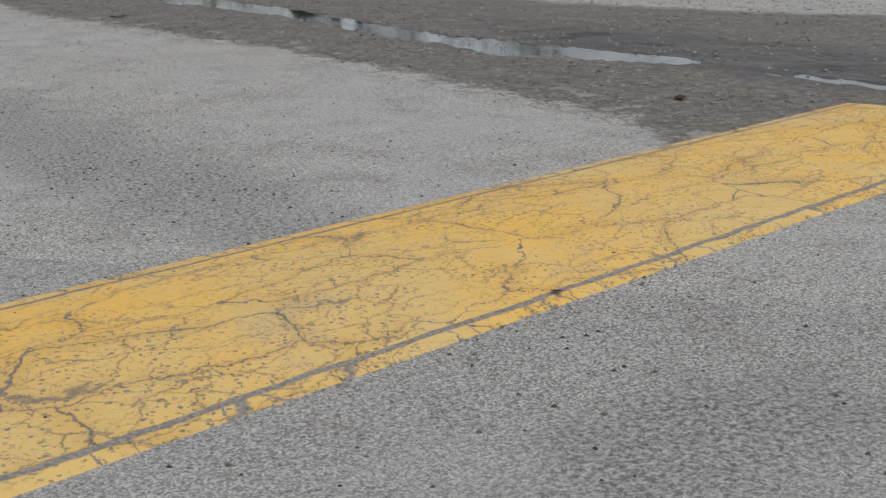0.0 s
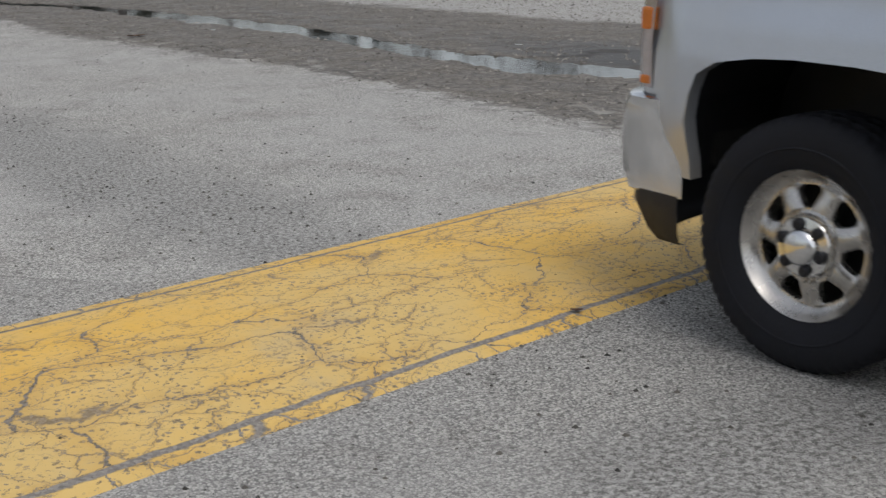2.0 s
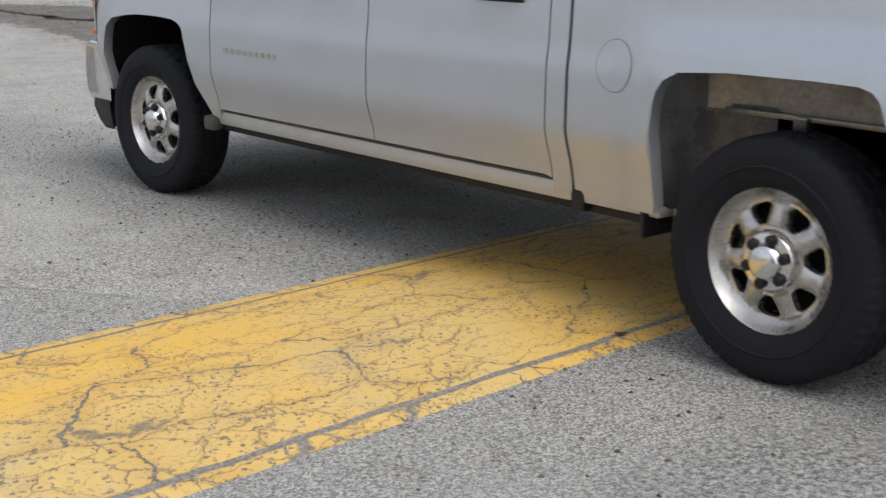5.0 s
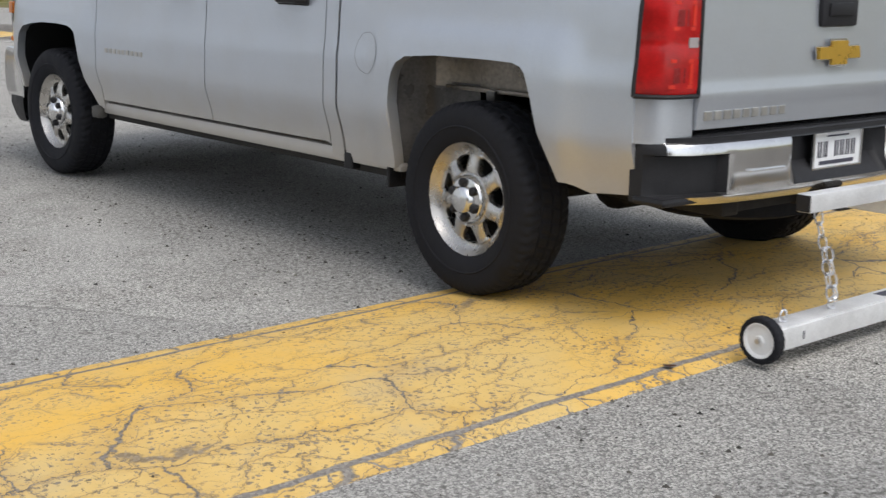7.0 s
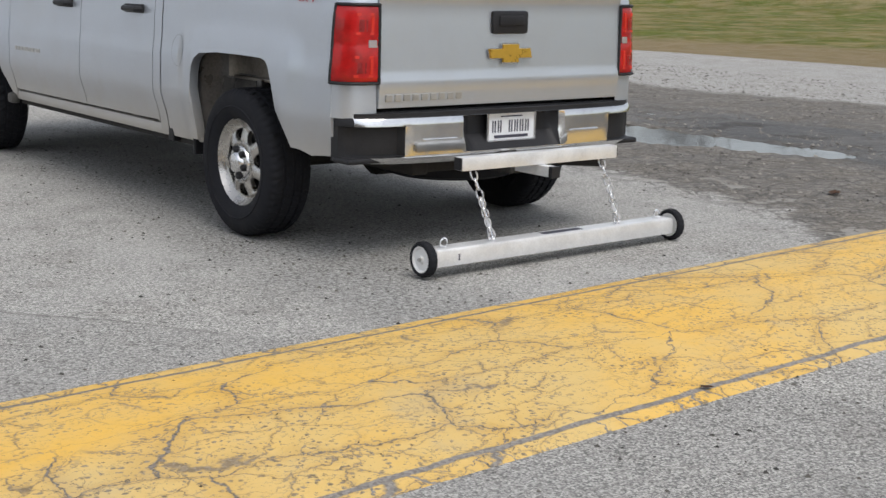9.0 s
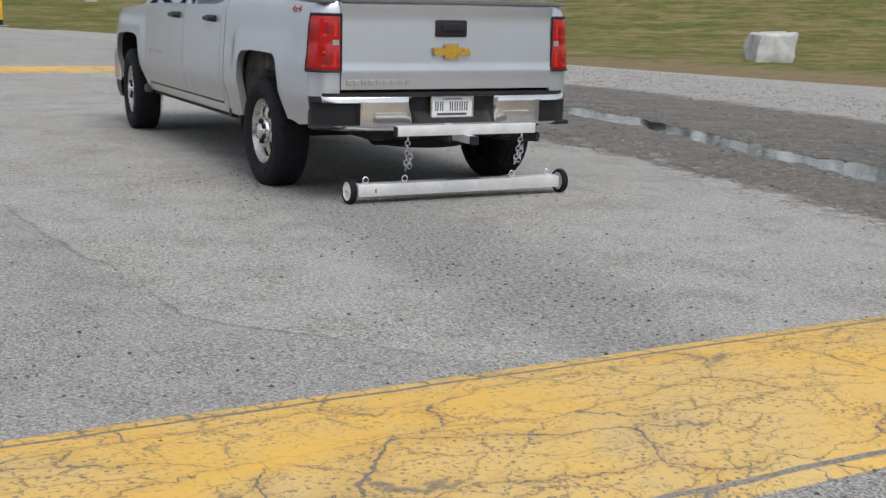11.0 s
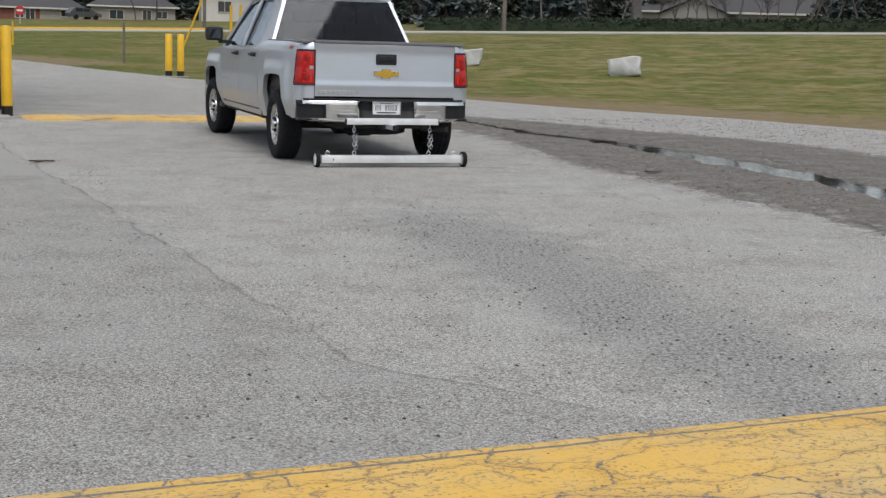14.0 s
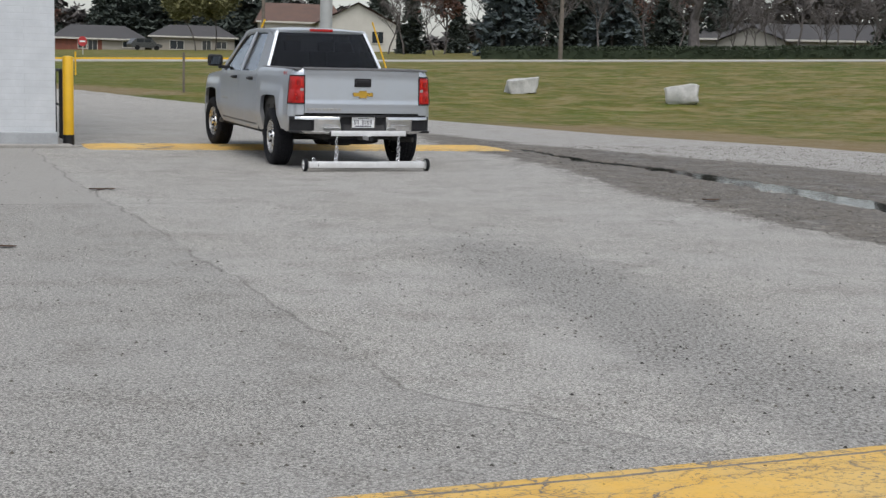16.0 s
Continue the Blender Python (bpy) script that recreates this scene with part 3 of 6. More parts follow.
ARCH_TOP, ARCH_HALF = 0.945, 0.49
# outlines of the wheel openings: y along the truck, z
REAR_ARCH = [(-0.53, 0.44), (-0.492, 0.549), (-0.428, 0.716), (-0.388, 0.834), (-0.36, 0.905), (-0.335, 0.928), (-0.29, 0.941), (-0.147, 0.944), (0.16, 0.942), (0.348, 0.928), (0.403, 0.90), (0.432, 0.862), (0.449, 0.80), (0.459, 0.53), (0.464, 0.44)]
FRONT_ARCH = [(3.29, 0.46), (3.378, 0.605), (3.433, 0.769), (3.474, 0.882), (3.51, 0.905), (3.575, 0.92), (3.70, 0.926), (3.913, 0.926), (4.07, 0.916), (4.221, 0.892), (4.312, 0.847), (4.345, 0.78), (4.362, 0.69), (4.368, 0.50), (4.40, 0.33)]


def arch(y):
    """The lower rim of the body side at y, where a wheel opening cuts it."""
    for table in (REAR_ARCH, FRONT_ARCH):
        if table[0][0] < y < table[-1][0]:
            return ramp(y, table)
    return 0.0


def sill(y):
    base = ramp(y, [(-1.0, 0.525), (-0.69, 0.500), (-0.645, 0.492), (-0.56, 0.520), (-0.49, 0.520), (-0.40, 0.46), (0.5, 0.45), (0.84, 0.452), (0.86, 0.455), (0.95, 0.456), (0.956, 0.510), (1.2, 0.508), (3.1, 0.506), (3.236, 0.506), (3.24, 0.455), (4.45, 0.50), (4.7, 0.74), (4.9, 0.74)])
    return max(base, arch(y))


def belt(y):
    return ramp(y, [(-1.0, 1.305), (0.62, 1.305), (0.80, 1.29), (1.2, 1.235), (2.9, 1.215), (3.35, 1.20), (4.2, 1.135), (4.55, 1.07), (4.8, 0.99)])


def side_x(y, z):
    w = ramp(y, [(-1.0, 0.955), (-0.85, 0.972), (-0.3, 0.995), (0.6, 1.0), (3.2, 1.0), (4.2, 1.0), (4.5, 0.965), (4.66, 0.90), (4.8, 0.80)])
    t = ramp(z, [(0.40, -0.062), (0.56, -0.036), (0.655, -0.007), (0.685, 0.0), (0.71, 0.0), (0.90, -0.004), (0.97, -0.014), (1.10, -0.022), (1.20, -0.031), (1.27, -0.050), (1.31, -0.085)])
    flare = 0.0
    for c in (0.0, WB):
        dy, dz = abs(y - c) - ARCH_HALF, z - ARCH_TOP
        d = max(dy, dz) if dz < 0 or dy < 0 else math.hypot(dy, dz)
        if z > 0.4:
            flare = max(flare, 0.024 * (1 - smooth01(d, 0.02, 0.17)))
    return w + t + flare * (1 - smooth01(z, 1.05, 1.2))


def side_panel(side, y0, y1):
    """A stretch of the body's side with folded rims, y0 to y1."""
    bm = bmesh.new()
    ys = [y0 + (y1 - y0) * k / max(2, int((y1 - y0) / 0.035)) for k in range(max(2, int((y1 - y0) / 0.035)) + 1)]
    ys += [y + d for table in (REAR_ARCH, FRONT_ARCH) for y, _ in table for d in (-0.002, 0.002) if y0 < y + d < y1]
    ys = sorted(set(ys))
    n = 26
    rows = []
    for y in ys:
        lo, hi = sill(y), belt(y)
        col = [bm.verts.new((side * (side_x(y, lo) - 0.05), y, lo + 0.004))]
        for k in range(n + 1):
            z = lo + (hi - lo) * k / n
            col.append(bm.verts.new((side * side_x(y, z), y, z)))
        col.append(bm.verts.new((side * (side_x(y, hi) - 0.05), y, hi + 0.006)))
        rows.append(col)
    for a, b in zip(rows, rows[1:]):
        for k in range(len(a) - 1):
            bm.faces.new((a[k], b[k], b[k + 1], a[k + 1]))
    for col in (rows[0], rows[-1]):
        back = [bm.verts.new((v.co.x - side * 0.035, v.co.y, v.co.z)) for v in col]
        for k in range(len(col) - 1):
            bm.faces.new((col[k], col[k + 1], back[k + 1], back[k]))
    bmesh.ops.recalc_face_normals(bm, faces=bm.faces)
    return bm


def bar(bm, p, q, a, b):
    """A rectangular bar from p to q with half-sizes a and b (vectors)."""
    p, q, a, b = Vector(p), Vector(q), Vector(a), Vector(b)
    box_ = [[bm.verts.new(e + s * a + t * b) for s, t in ((-1, -1), (1, -1), (1, 1), (-1, 1))] for e in (p, q)]
    for k in range(4):
        bm.faces.new((box_[0][k], box_[0][(k + 1) % 4], box_[1][(k + 1) % 4], box_[1][k]))
    bm.faces.new(box_[0][::-1])
    bm.faces.new(box_[1])
    return bm


def wheel_rim():
    """A pressed steel wheel with seven openings; the outside faces -x, the hub is the origin."""
    bm = bmesh.new()
    # radius, depth, half angle of a spoke
    table = [(0.070, 0.075, 0.30), (0.098, 0.084, 0.30), (0.106, 0.080, 0.30), (0.113, 0.081, 0.36), (0.119, 0.081, 0.30), (0.130, 0.080, 0.255), (0.146, 0.077, 0.215), (0.162, 0.072, 0.190),
             (0.172, 0.069, 0.205), (0.180, 0.067, 0.275), (0.188, 0.067, 0.28), (0.199, 0.074, 0.28), (0.211, 0.086, 0.28), (0.219, 0.099, 0.28), (0.226, 0.108, 0.28), (0.2285, 0.105, 0.28)]
    first, last, pitch = 3, 9, 2 * math.pi / 7
    rings = []
    for i, (r, d, w) in enumerate(table):
        ring = []
        for n in range(7):
            rest = pitch - 2 * w
            for a, lift in [(-w, 0), (-0.7 * w, 0.5), (-0.3 * w, 1), (0.3 * w, 1), (0.7 * w, 0.5)] + [(w + rest * q / 7, 0) for q in range(7)]:
                x = -d - (0.011 * lift if first <= i <= last else 0.0)
                ring.append(bm.verts.new((x, r * math.cos(a + n * pitch), r * math.sin(a + n * pitch))))
        rings.append(ring)
    seg = len(rings[0])
    for i in range(len(rings) - 1):
        for k in range(seg):
            if first <= i < last and k % 12 >= 5:
                continue
            bm.faces.new((rings[i][k], rings[i + 1][k], rings[i + 1][(k + 1) % seg], rings[i][(k + 1) % seg]))
    made = bmesh.ops.extrude_edge_only(bm, edges=[e for e in bm.edges if e.is_boundary])["geom"]
    for v in made:
        if isinstance(v, bmesh.types.BMVert):
            v.co.x += 0.026 if math.hypot(v.co.y, v.co.z) < 0.22 else 0.10
    revolve(bm, [(-0.10, 0.2305), (-0.08, 0.214), (0.06, 0.205), (0.10, 0.22)], 48)
    bmesh.ops.recalc_face_normals(bm, faces=bm.faces)
    return bm


def tyre_mesh():
    bm = bmesh.new()
    R = TYRE_R
    prof = [(-0.100, 0.222), (-0.117, 0.240), (-0.132, 0.275), (-0.135, 0.315), (-0.130, 0.350), (-0.122, 0.366), (-0.112, R - 0.009), (-0.098, R - 0.002),
            (-0.064, R), (-0.060, R - 0.010), (-0.050, R - 0.010), (-0.046, R), (-0.006, R), (-0.003, R - 0.010), (0.006, R - 0.010), (0.010, R), (0.046, R), (0.050, R - 0.010),
            (0.060, R - 0.010), (0.064, R), (0.098, R - 0.002), (0.112, R - 0.009), (0.122, 0.366), (0.130, 0.350), (0.135, 0.315), (0.132, 0.275), (0.117, 0.240), (0.100, 0.222)]
    sides, n = 240, len(prof)
    rings = []
    for k in range(sides):
        a = 2 * math.pi * k / sides
        ring = []
        for i, (h, r) in enumerate(prof):
            h *= 1.0 if h < 0 else 0.86
            r = min(r, R)
            if (i in (5, 6, 7, 20, 21, 22) and k % 4 == 0) or (i in (8, 11, 12, 15, 16, 19) and (k + (3 if 10 < i < 17 else 0)) % 6 < 2):
                r -= 0.007
            twist = 0.012 * math.sin(40 * h) / 0.4
            ring.append(bm.verts.new((h, r * math.cos(a + twist), r * math.sin(a + twist))))
        rings.append(ring)
    for k in range(sides):
        a, b = rings[k], rings[(k + 1) % sides]
        for i in range(n - 1):
            bm.faces.new((a[i], b[i], b[i + 1], a[i + 1]))
    # raised bead on the sidewall
    for s in (-1, 1):
        tube_ring = [(s * 0.1335, 0.288), (s * 0.1375, 0.292), (s * 0.1335, 0.297)]
        revolve(bm, tube_ring, 72)
    bmesh.ops.recalc_face_normals(bm, faces=bm.faces)
    return bm


def hub_cap():
    bm = revolve(bmesh.new(), [(-0.060, 0.099), (-0.096, 0.097), (-0.108, 0.088), (-0.113, 0.060), (-0.134, 0.052), (-0.141, 0.042), (-0.143, 0.0008)], 36)
    bmesh.ops.recalc_face_normals(bm, faces=bm.faces)
    return bm


def lug():
    return tube(bmesh.new(), [(-0.08, 0, 0), (-0.124, 0, 0), (-0.130, 0, 0)], [0.020, 0.018, 0.012], 10)


def pickup_truck():
    truck = thing("pickup_truck", "silver crew-cab pickup truck, dusty along the sills, driving slowly", "truck")
    for s in (-1, 1):
        part("bed_side", side_panel(s, -0.862, 0.842), PAINT, truck, "dusty silver bed side with squared wheel opening", 35)
        rear = part("rear_door", side_panel(s, 0.955, 1.992), PAINT, truck, smooth=35)
        front = part("front_door", side_panel(s, 2.0, 3.235), PAINT, truck, smooth=35)
        part("cab_corner", side_panel(s, 0.858, 0.948), PAINT, truck, smooth=35)
        part("front_fender", side_panel(s, 3.242, 4.70), PAINT, truck, smooth=35)
        for door, y in ((rear, 1.10), (front, 2.14)):
            bm = tube(bmesh.new(), [(s * (side_x(y, 1.1) - 0.005), y, 1.132), (s * (side_x(y, 1.1) + 0.035), y + 0.03, 1.132), (s * (side_x(y, 1.1) + 0.035), y + 0.19, 1.132), (s * (side_x(y, 1.1) - 0.005), y + 0.22, 1.132)], 0.017, 8)
            box(bm, s * side_x(y, 1.1) - 0.012, s * side_x(y, 1.1) + 0.012, y - 0.01, y + 0.23, 1.107, 1.157, 0.006)
            part("door_handle", bm, BLACK, door, "black door handle", 40)
        # model name in raised bars on the door
        for k in range(9):
            y = 3.115 - k * 0.052
            x = s * side_x(y, 0.80)
            part("badge_bar", boxed(x - 0.005, x + 0.005, y - 0.034, y, 0.787, 0.813, bevel=0.003), STEEL, front, "raised chrome bar")
        # rocker and dark inner sill
        bm = bmesh.new()
        box(bm, s * 0.90 - 0.045, s * 0.90 + 0.058, 0.86, 3.29, 0.424, 0.494, 0.024)
        box(bm, s * 0.90 - 0.045, s * 0.90 + 0.035, 0.46, 0.84, 0.430, 0.47, 0.014)
        part("rocker_panel", bm, PAINT, truck, smooth=40)
        part("pinch_weld", boxed(s * 0.885 - 0.02, s * 0.885 + 0.02, 0.50, 3.29, 0.392, 0.440, bevel=0.004), DARK, truck)
        part("fender_guard", boxed(s * 0.93 - 0.06, s * 0.93 + 0.012, 3.265, 3.355, 0.395, 0.470, bevel=0.025), GUARD, truck, "dusty dark plastic guard behind the wheel", 40)
        part("mud_flap", boxed(s * 0.89 - 0.08, s * 0.89 + 0.075, 0.505, 0.525, 0.36, 0.54, bevel=0.010), BLACK, truck)
    # added black blocks that stand for the shaded notch below the cab and bed gap
    for s in (-1, 1):
        part("sill_notch_block", boxed(s * 0.90 - 0.05, s * 0.90 + 0.052, 0.80, 0.865, 0.40, 0.485, bevel=0.01), BLACK, truck, "black block for the shaded notch between cab and bed")
    # fuel door, only on the driver's side
    bm = bmesh.new()
    rings = []
    for r, out in ((0.0878, 0.0012), (0.0874, 0.0014), (0.0866, 0.0014), (0.0858, 0.0014), (0.0852, 0.0014), (0.07, 0.0014), (0.045, 0.0014), (0.02, 0.0014), (0.002, 0.0014)):
        rings.append([bm.verts.new((-side_x(0.63 + r * math.cos(a), 0.925 + r * math.sin(a)) - out, 0.63 + r * math.cos(a), 0.925 + r * math.sin(a))) for a in (2 * math.pi * k / 40 for k in range(40))])
    for n, (p, q) in enumerate(zip(rings, rings[1:])):
        for k in range(40):
            bm.faces.new((p[k], p[(k + 1) % 40], q[(k + 1) % 40], q[k])).material_index = 1 if n in (1, 2) else 0
    bmesh.ops.recalc_face_normals(bm, faces=bm.faces)
    fuel = part("fuel_door", bm, (PAINT, DARK), truck, smooth=40)
    part("finger_notch", boxed(-1.008, -0.985, 0.548, 0.566, 0.905, 0.943, bevel=0.004), BLACK, fuel)
    # dark core behind the panels, wheel wells, chassis
    bm = bmesh.new()
    box(bm, -0.90, 0.90, 0.70, 3.25, 0.42, 1.16, 0.02)
    box(bm, -0.86, 0.86, -0.80, -0.62, 0.50, 1.24)
    box(bm, -0.86, 0.86, 0.60, 0.72, 0.44, 1.24)
    box(bm, -0.62, 0.62, -0.80, 4.55, 0.44, 0.62)
    box(bm, -0.80, 0.80, 4.42, 4.64, 0.52, 1.0)
    part("body_core", bm, DARK, truck)
    for s in (-1, 1):
        part("frame_rail", boxed(s * 0.48 - 0.05, s * 0.48 + 0.05, -0.92, 4.4, 0.40, 0.52, bevel=0.015), DARK, truck)
    for y in (-0.85, 0.9, 2.0, 3.2):
        part("cross_member", boxed(-0.43, 0.43, y - 0.05, y + 0.05, 0.41, 0.5), DARK, truck)
    bm = tube(bmesh.new(), [(-0.8, 0, TYRE_R), (-0.2, 0, TYRE_R), (-0.12, 0, TYRE_R), (0.12, 0, TYRE_R), (0.2, 0, TYRE_R), (0.8, 0, TYRE_R)], [0.045, 0.05, 0.13, 0.13, 0.05, 0.045], 14)
    part("rear_axle", bm, DARK, truck)
    part("front_axle", tube(bmesh.new(), [(-0.78, WB, 0.38), (0.78, WB, 0.38)], 0.06, 12), DARK, truck)
    bm = revolve(bmesh.new(), [(-0.09, 0.19), (-0.11, 0.30), (-0.09, 0.36), (0.09, 0.36), (0.11, 0.30), (0.09, 0.19)], 32, "z", True)
    spare = part("spare_tyre", bm, RUBBER, truck)
    spare.matrix_basis = pose(0, -0.52, 0.44)
    part("muffler", tube(bmesh.new(), [(0.55, 0.3, 0.40), (0.55, -0.75, 0.40), (0.72, -0.95, 0.40)], [0.05, 0.04, 0.035], 10), DARK, truck)
    for s in (-1, 1):
        bm = bmesh.new()
        # pressed panel seen through the opening: upright face, rounded front return, roof and bright bottom lip
        walls = [[bm.verts.new((s * x, y, z)) for x, y in ((0.815, -0.66), (0.80, -0.30), (0.805, 0.08), (0.79, 0.16), (0.80, 0.30), (0.82, 0.38), (0.87, 0.445), (0.935, 0.475), (0.955, 0.50))] for z in (0.80, 0.86, 0.98, 1.11)]
        for a, b in zip(walls, walls[1:]):
            for k in range(len(a) - 1):
                bm.faces.new((a[k], a[k + 1], b[k + 1], b[k]))
        low = [[bm.verts.new((s * x, y, z)) for x, y in ((0.80, 0.12), (0.80, 0.30), (0.82, 0.385), (0.87, 0.447), (0.935, 0.477), (0.955, 0.502))] for z in (0.46, 0.64, 0.82)]
        for a, b in zip(low, low[1:]):
            for k in range(len(a) - 1):
                bm.faces.new((a[k], a[k + 1], b[k + 1], b[k]))
        box(bm, min(s * 0.79, s * 0.835), max(s * 0.79, s * 0.835), -0.62, 0.30, 0.795, 0.812, 0.004)
        box(bm, min(s * 0.80, s * 0.85), max(s * 0.80, s * 0.85), -0.02, 0.03, 0.765, 0.81, 0.006)
        box(bm, min(s * 0.78, s * 0.92), max(s * 0.78, s * 0.92), -0.56, 0.50, 1.10, 1.115)
        # the front return and the faces below z 0.79 take the darker colour
        for f in bm.faces:
            c = f.calc_center_median()
            f.material_index = 1 if c.y > 0.34 or c.z < 0.79 else 0
        part("bed_inner_panel", bm, (LINER, LINERDARK), truck, "dusty bare metal behind the wheel opening", 50)
        bm = bmesh.new()
        n = 20
        ring = []
        for k in range(n + 1):
            y = -0.56 + 1.12 * k / n
            z = 0.42 + 0.62 * (1 - abs(y / 0.565) ** 3.0) ** 0.5
            ring.append([bm.verts.new((s * w, WB + y, z)) for w in (0.50, 0.955)])
        for a, b in zip(ring, ring[1:]):
            bm.faces.new((a[0], a[1], b[1], b[0]))
        box(bm, s * 0.50 - 0.02, s * 0.50 + 0.02, WB - 0.56, WB + 0.56, 0.42, 1.05)
        part("wheel_arch_liner", bm, BLACK, truck)
        bm = tube(bmesh.new(), [(s * 0.70, 0.32, 0.98), (s * 0.70, 0.42, 0.70), (s * 0.70, 0.44, 0.48)], [0.05, 0.05, 0.04], 8)
        part("filler_pipe", bm, LINER, truck)
    # bed: floor, front wall, rail caps, tailgate
    bm = bmesh.new()
    box(bm, -0.765, 0.765, -0.88, 0.70, 0.80, 0.84)
    box(bm, -0.88, 0.88, 0.66, 0.70, 0.80, 1.28)
    for s in (-1, 1):
        box(bm, s * 0.765 - 0.012, s * 0.765 + 0.012, -0.88, 0.68, 0.80, 1.29)
    part("bed_liner", bm, BLACK, truck)
    for s in (-1, 1):
        part("bed_rail_cap", boxed(s * 0.855 - 0.055, s * 0.855 + 0.05, -0.955, 0.70, 1.296, 1.322, bevel=0.010), CAP, truck, "grey plastic rail cap", 40)
    tailgate(truck)
    cab(truck)
    nose(truck)
    rear_bumper(truck)
    for s in (-1, 1):
        bed_corner(truck, s)
        tail_light(truck, s)
        drive_decal(truck, s)
    wheels = []
    for y in (0.0, WB):
        for s in (-1, 1):
            w = part("wheel", wheel_rim(), RIM, truck, "silver steel wheel with seven openings", 35)
            part("tyre", tyre_mesh(), RUBBER, w, "black all-terrain tyre", 30)
            part("hub_cap", hub_cap(), CHROME, w, "chrome hub cap with lug covers", 40)
            # near-black disc: the shade behind the wheel's openings is put into its colour
            part("brake_drum", revolve(bmesh.new(), [(0.02, 0.001), (0.02, 0.17), (0.03, 0.20), (0.07, 0.19), (0.07, 0.001)], 32), SHADE, w)
            for k in range(6):
                a = 2 * math.pi * k / 6
                part("lug_cover", lug(), BLACK, w, smooth=40).matrix_basis = pose(0, 0.070 * math.cos(a), 0.070 * math.sin(a))
            wheels.append((w, s, y))
    return truck, wheels


def tailgate(truck):
    bm = bmesh.new()
    n, m = 24, 22
    rows = []
    for j in range(m + 1):
        z = 0.745 + (1.318 - 0.745) * j / m
        row = []
        for i in range(n + 1):
            x = -0.778 + 1.556 * i / n
            y = -0.985 - 0.012 * math.cos(x * 1.6)
            y += 0.022 * (z - 0.88)
            y += ramp(z, [(0.74, 0.012), (0.84, 0.004), (0.855, -0.006), (0.865, -0.012), (0.88, 0.004), (1.20, 0.006), (1.255, 0.0), (1.27, -0.014), (1.31, -0.010), (1.32, 0.008)])
            row.append(bm.verts.new((x, y, z)))
        rows.append(row)
    for a, b in zip(rows, rows[1:]):
        for i in range(n):
            bm.faces.new((a[i], a[i + 1], b[i + 1], b[i]))
    edge = [e for e in bm.edges if e.is_boundary]
    for v in bmesh.ops.extrude_edge_only(bm, edges=edge)["geom"]:
        if isinstance(v, bmesh.types.BMVert):
            v.co.y += 0.055
    bmesh.ops.recalc_face_normals(bm, faces=bm.faces)
    gate = part("tailgate", bm, PAINT, truck, smooth=30)
    part("gate_cap", boxed(-0.785, 0.785, -1.006, -0.88, 1.298, 1.330, bevel=0.010), CAP, gate, "grey plastic edge cap", 40)
    part("gate_core", boxed(-0.76, 0.76, -0.955, -0.90, 0.76, 1.31), BLACK, gate)
    bm = boxed(-0.115, 0.115, -1.006, -0.975, 1.085, 1.198, bevel=0.016)
    box(bm, -0.08, 0.08, -1.016, -1.0, 1.125, 1.175, 0.008)
    part("gate_handle", bm, BLACK, gate, "black tailgate handle", 40)
    bm = bmesh.new()
    outline = [(-0.125, -0.022), (-0.05, -0.022), (-0.05, -0.044), (0.05, -0.044), (0.05, -0.022), (0.135, -0.022), (0.125, 0.022), (0.05, 0.022), (0.05, 0.044), (-0.05, 0.044), (-0.05, 0.022), (-0.135, 0.022)]
    extrude_outline(bm, outline, 0.012, lambda a, b, d: (a, -1.002 - d, 0.99 + b))
    extrude_outline(bm, [(a * 1.06, b * 1.18) for a, b in outline], 0.006, lambda a, b, d: (a, -0.998 - d, 0.99 + b), 1)
    part("badge", bm, (GOLD, CHROME), gate, "plain gold emblem with chrome edge")
    for k in range(9):
        x = -0.742 + k * 0.052
        part("badge_bar", boxed(x, x + 0.036, -0.992, -0.976, 0.775, 0.808, bevel=0.003), STEEL, gate, "raised chrome bar")


def corner_x(x, z):
    """The rear corner leans in towards its top as the bed side does."""
    return x + (x - 0.78) / 0.175 * (side_x(-0.862, z) + 0.002 - 0.955)


def bed_corner(truck, s):
    """The painted rear corner that carries the tail light."""
    bm = bmesh.new()
    outline = [(0.784, -0.968), (0.855, -0.962), (0.902, -0.940), (0.932, -0.904), (0.950, -0.86)]
    rows = []
    for z in (0.70, 0.73, 0.76, 0.80, 0.862, 1.0, 1.21, 1.25, 1.29, 1.305):
        tuck = 0.02 * smooth01(z, 1.25, 1.31)
        rows.append([bm.verts.new((s * (corner_x(x, z) - 0.003), y + tuck, z)) for x, y in outline])
    for a, b in zip(rows, rows[1:]):
        for i in range(len(a) - 1):
            bm.faces.new((a[i], a[i + 1], b[i + 1], b[i]))
    bmesh.ops.recalc_face_normals(bm, faces=bm.faces)
    part("bed_corner", bm, PAINT, truck, smooth=40)


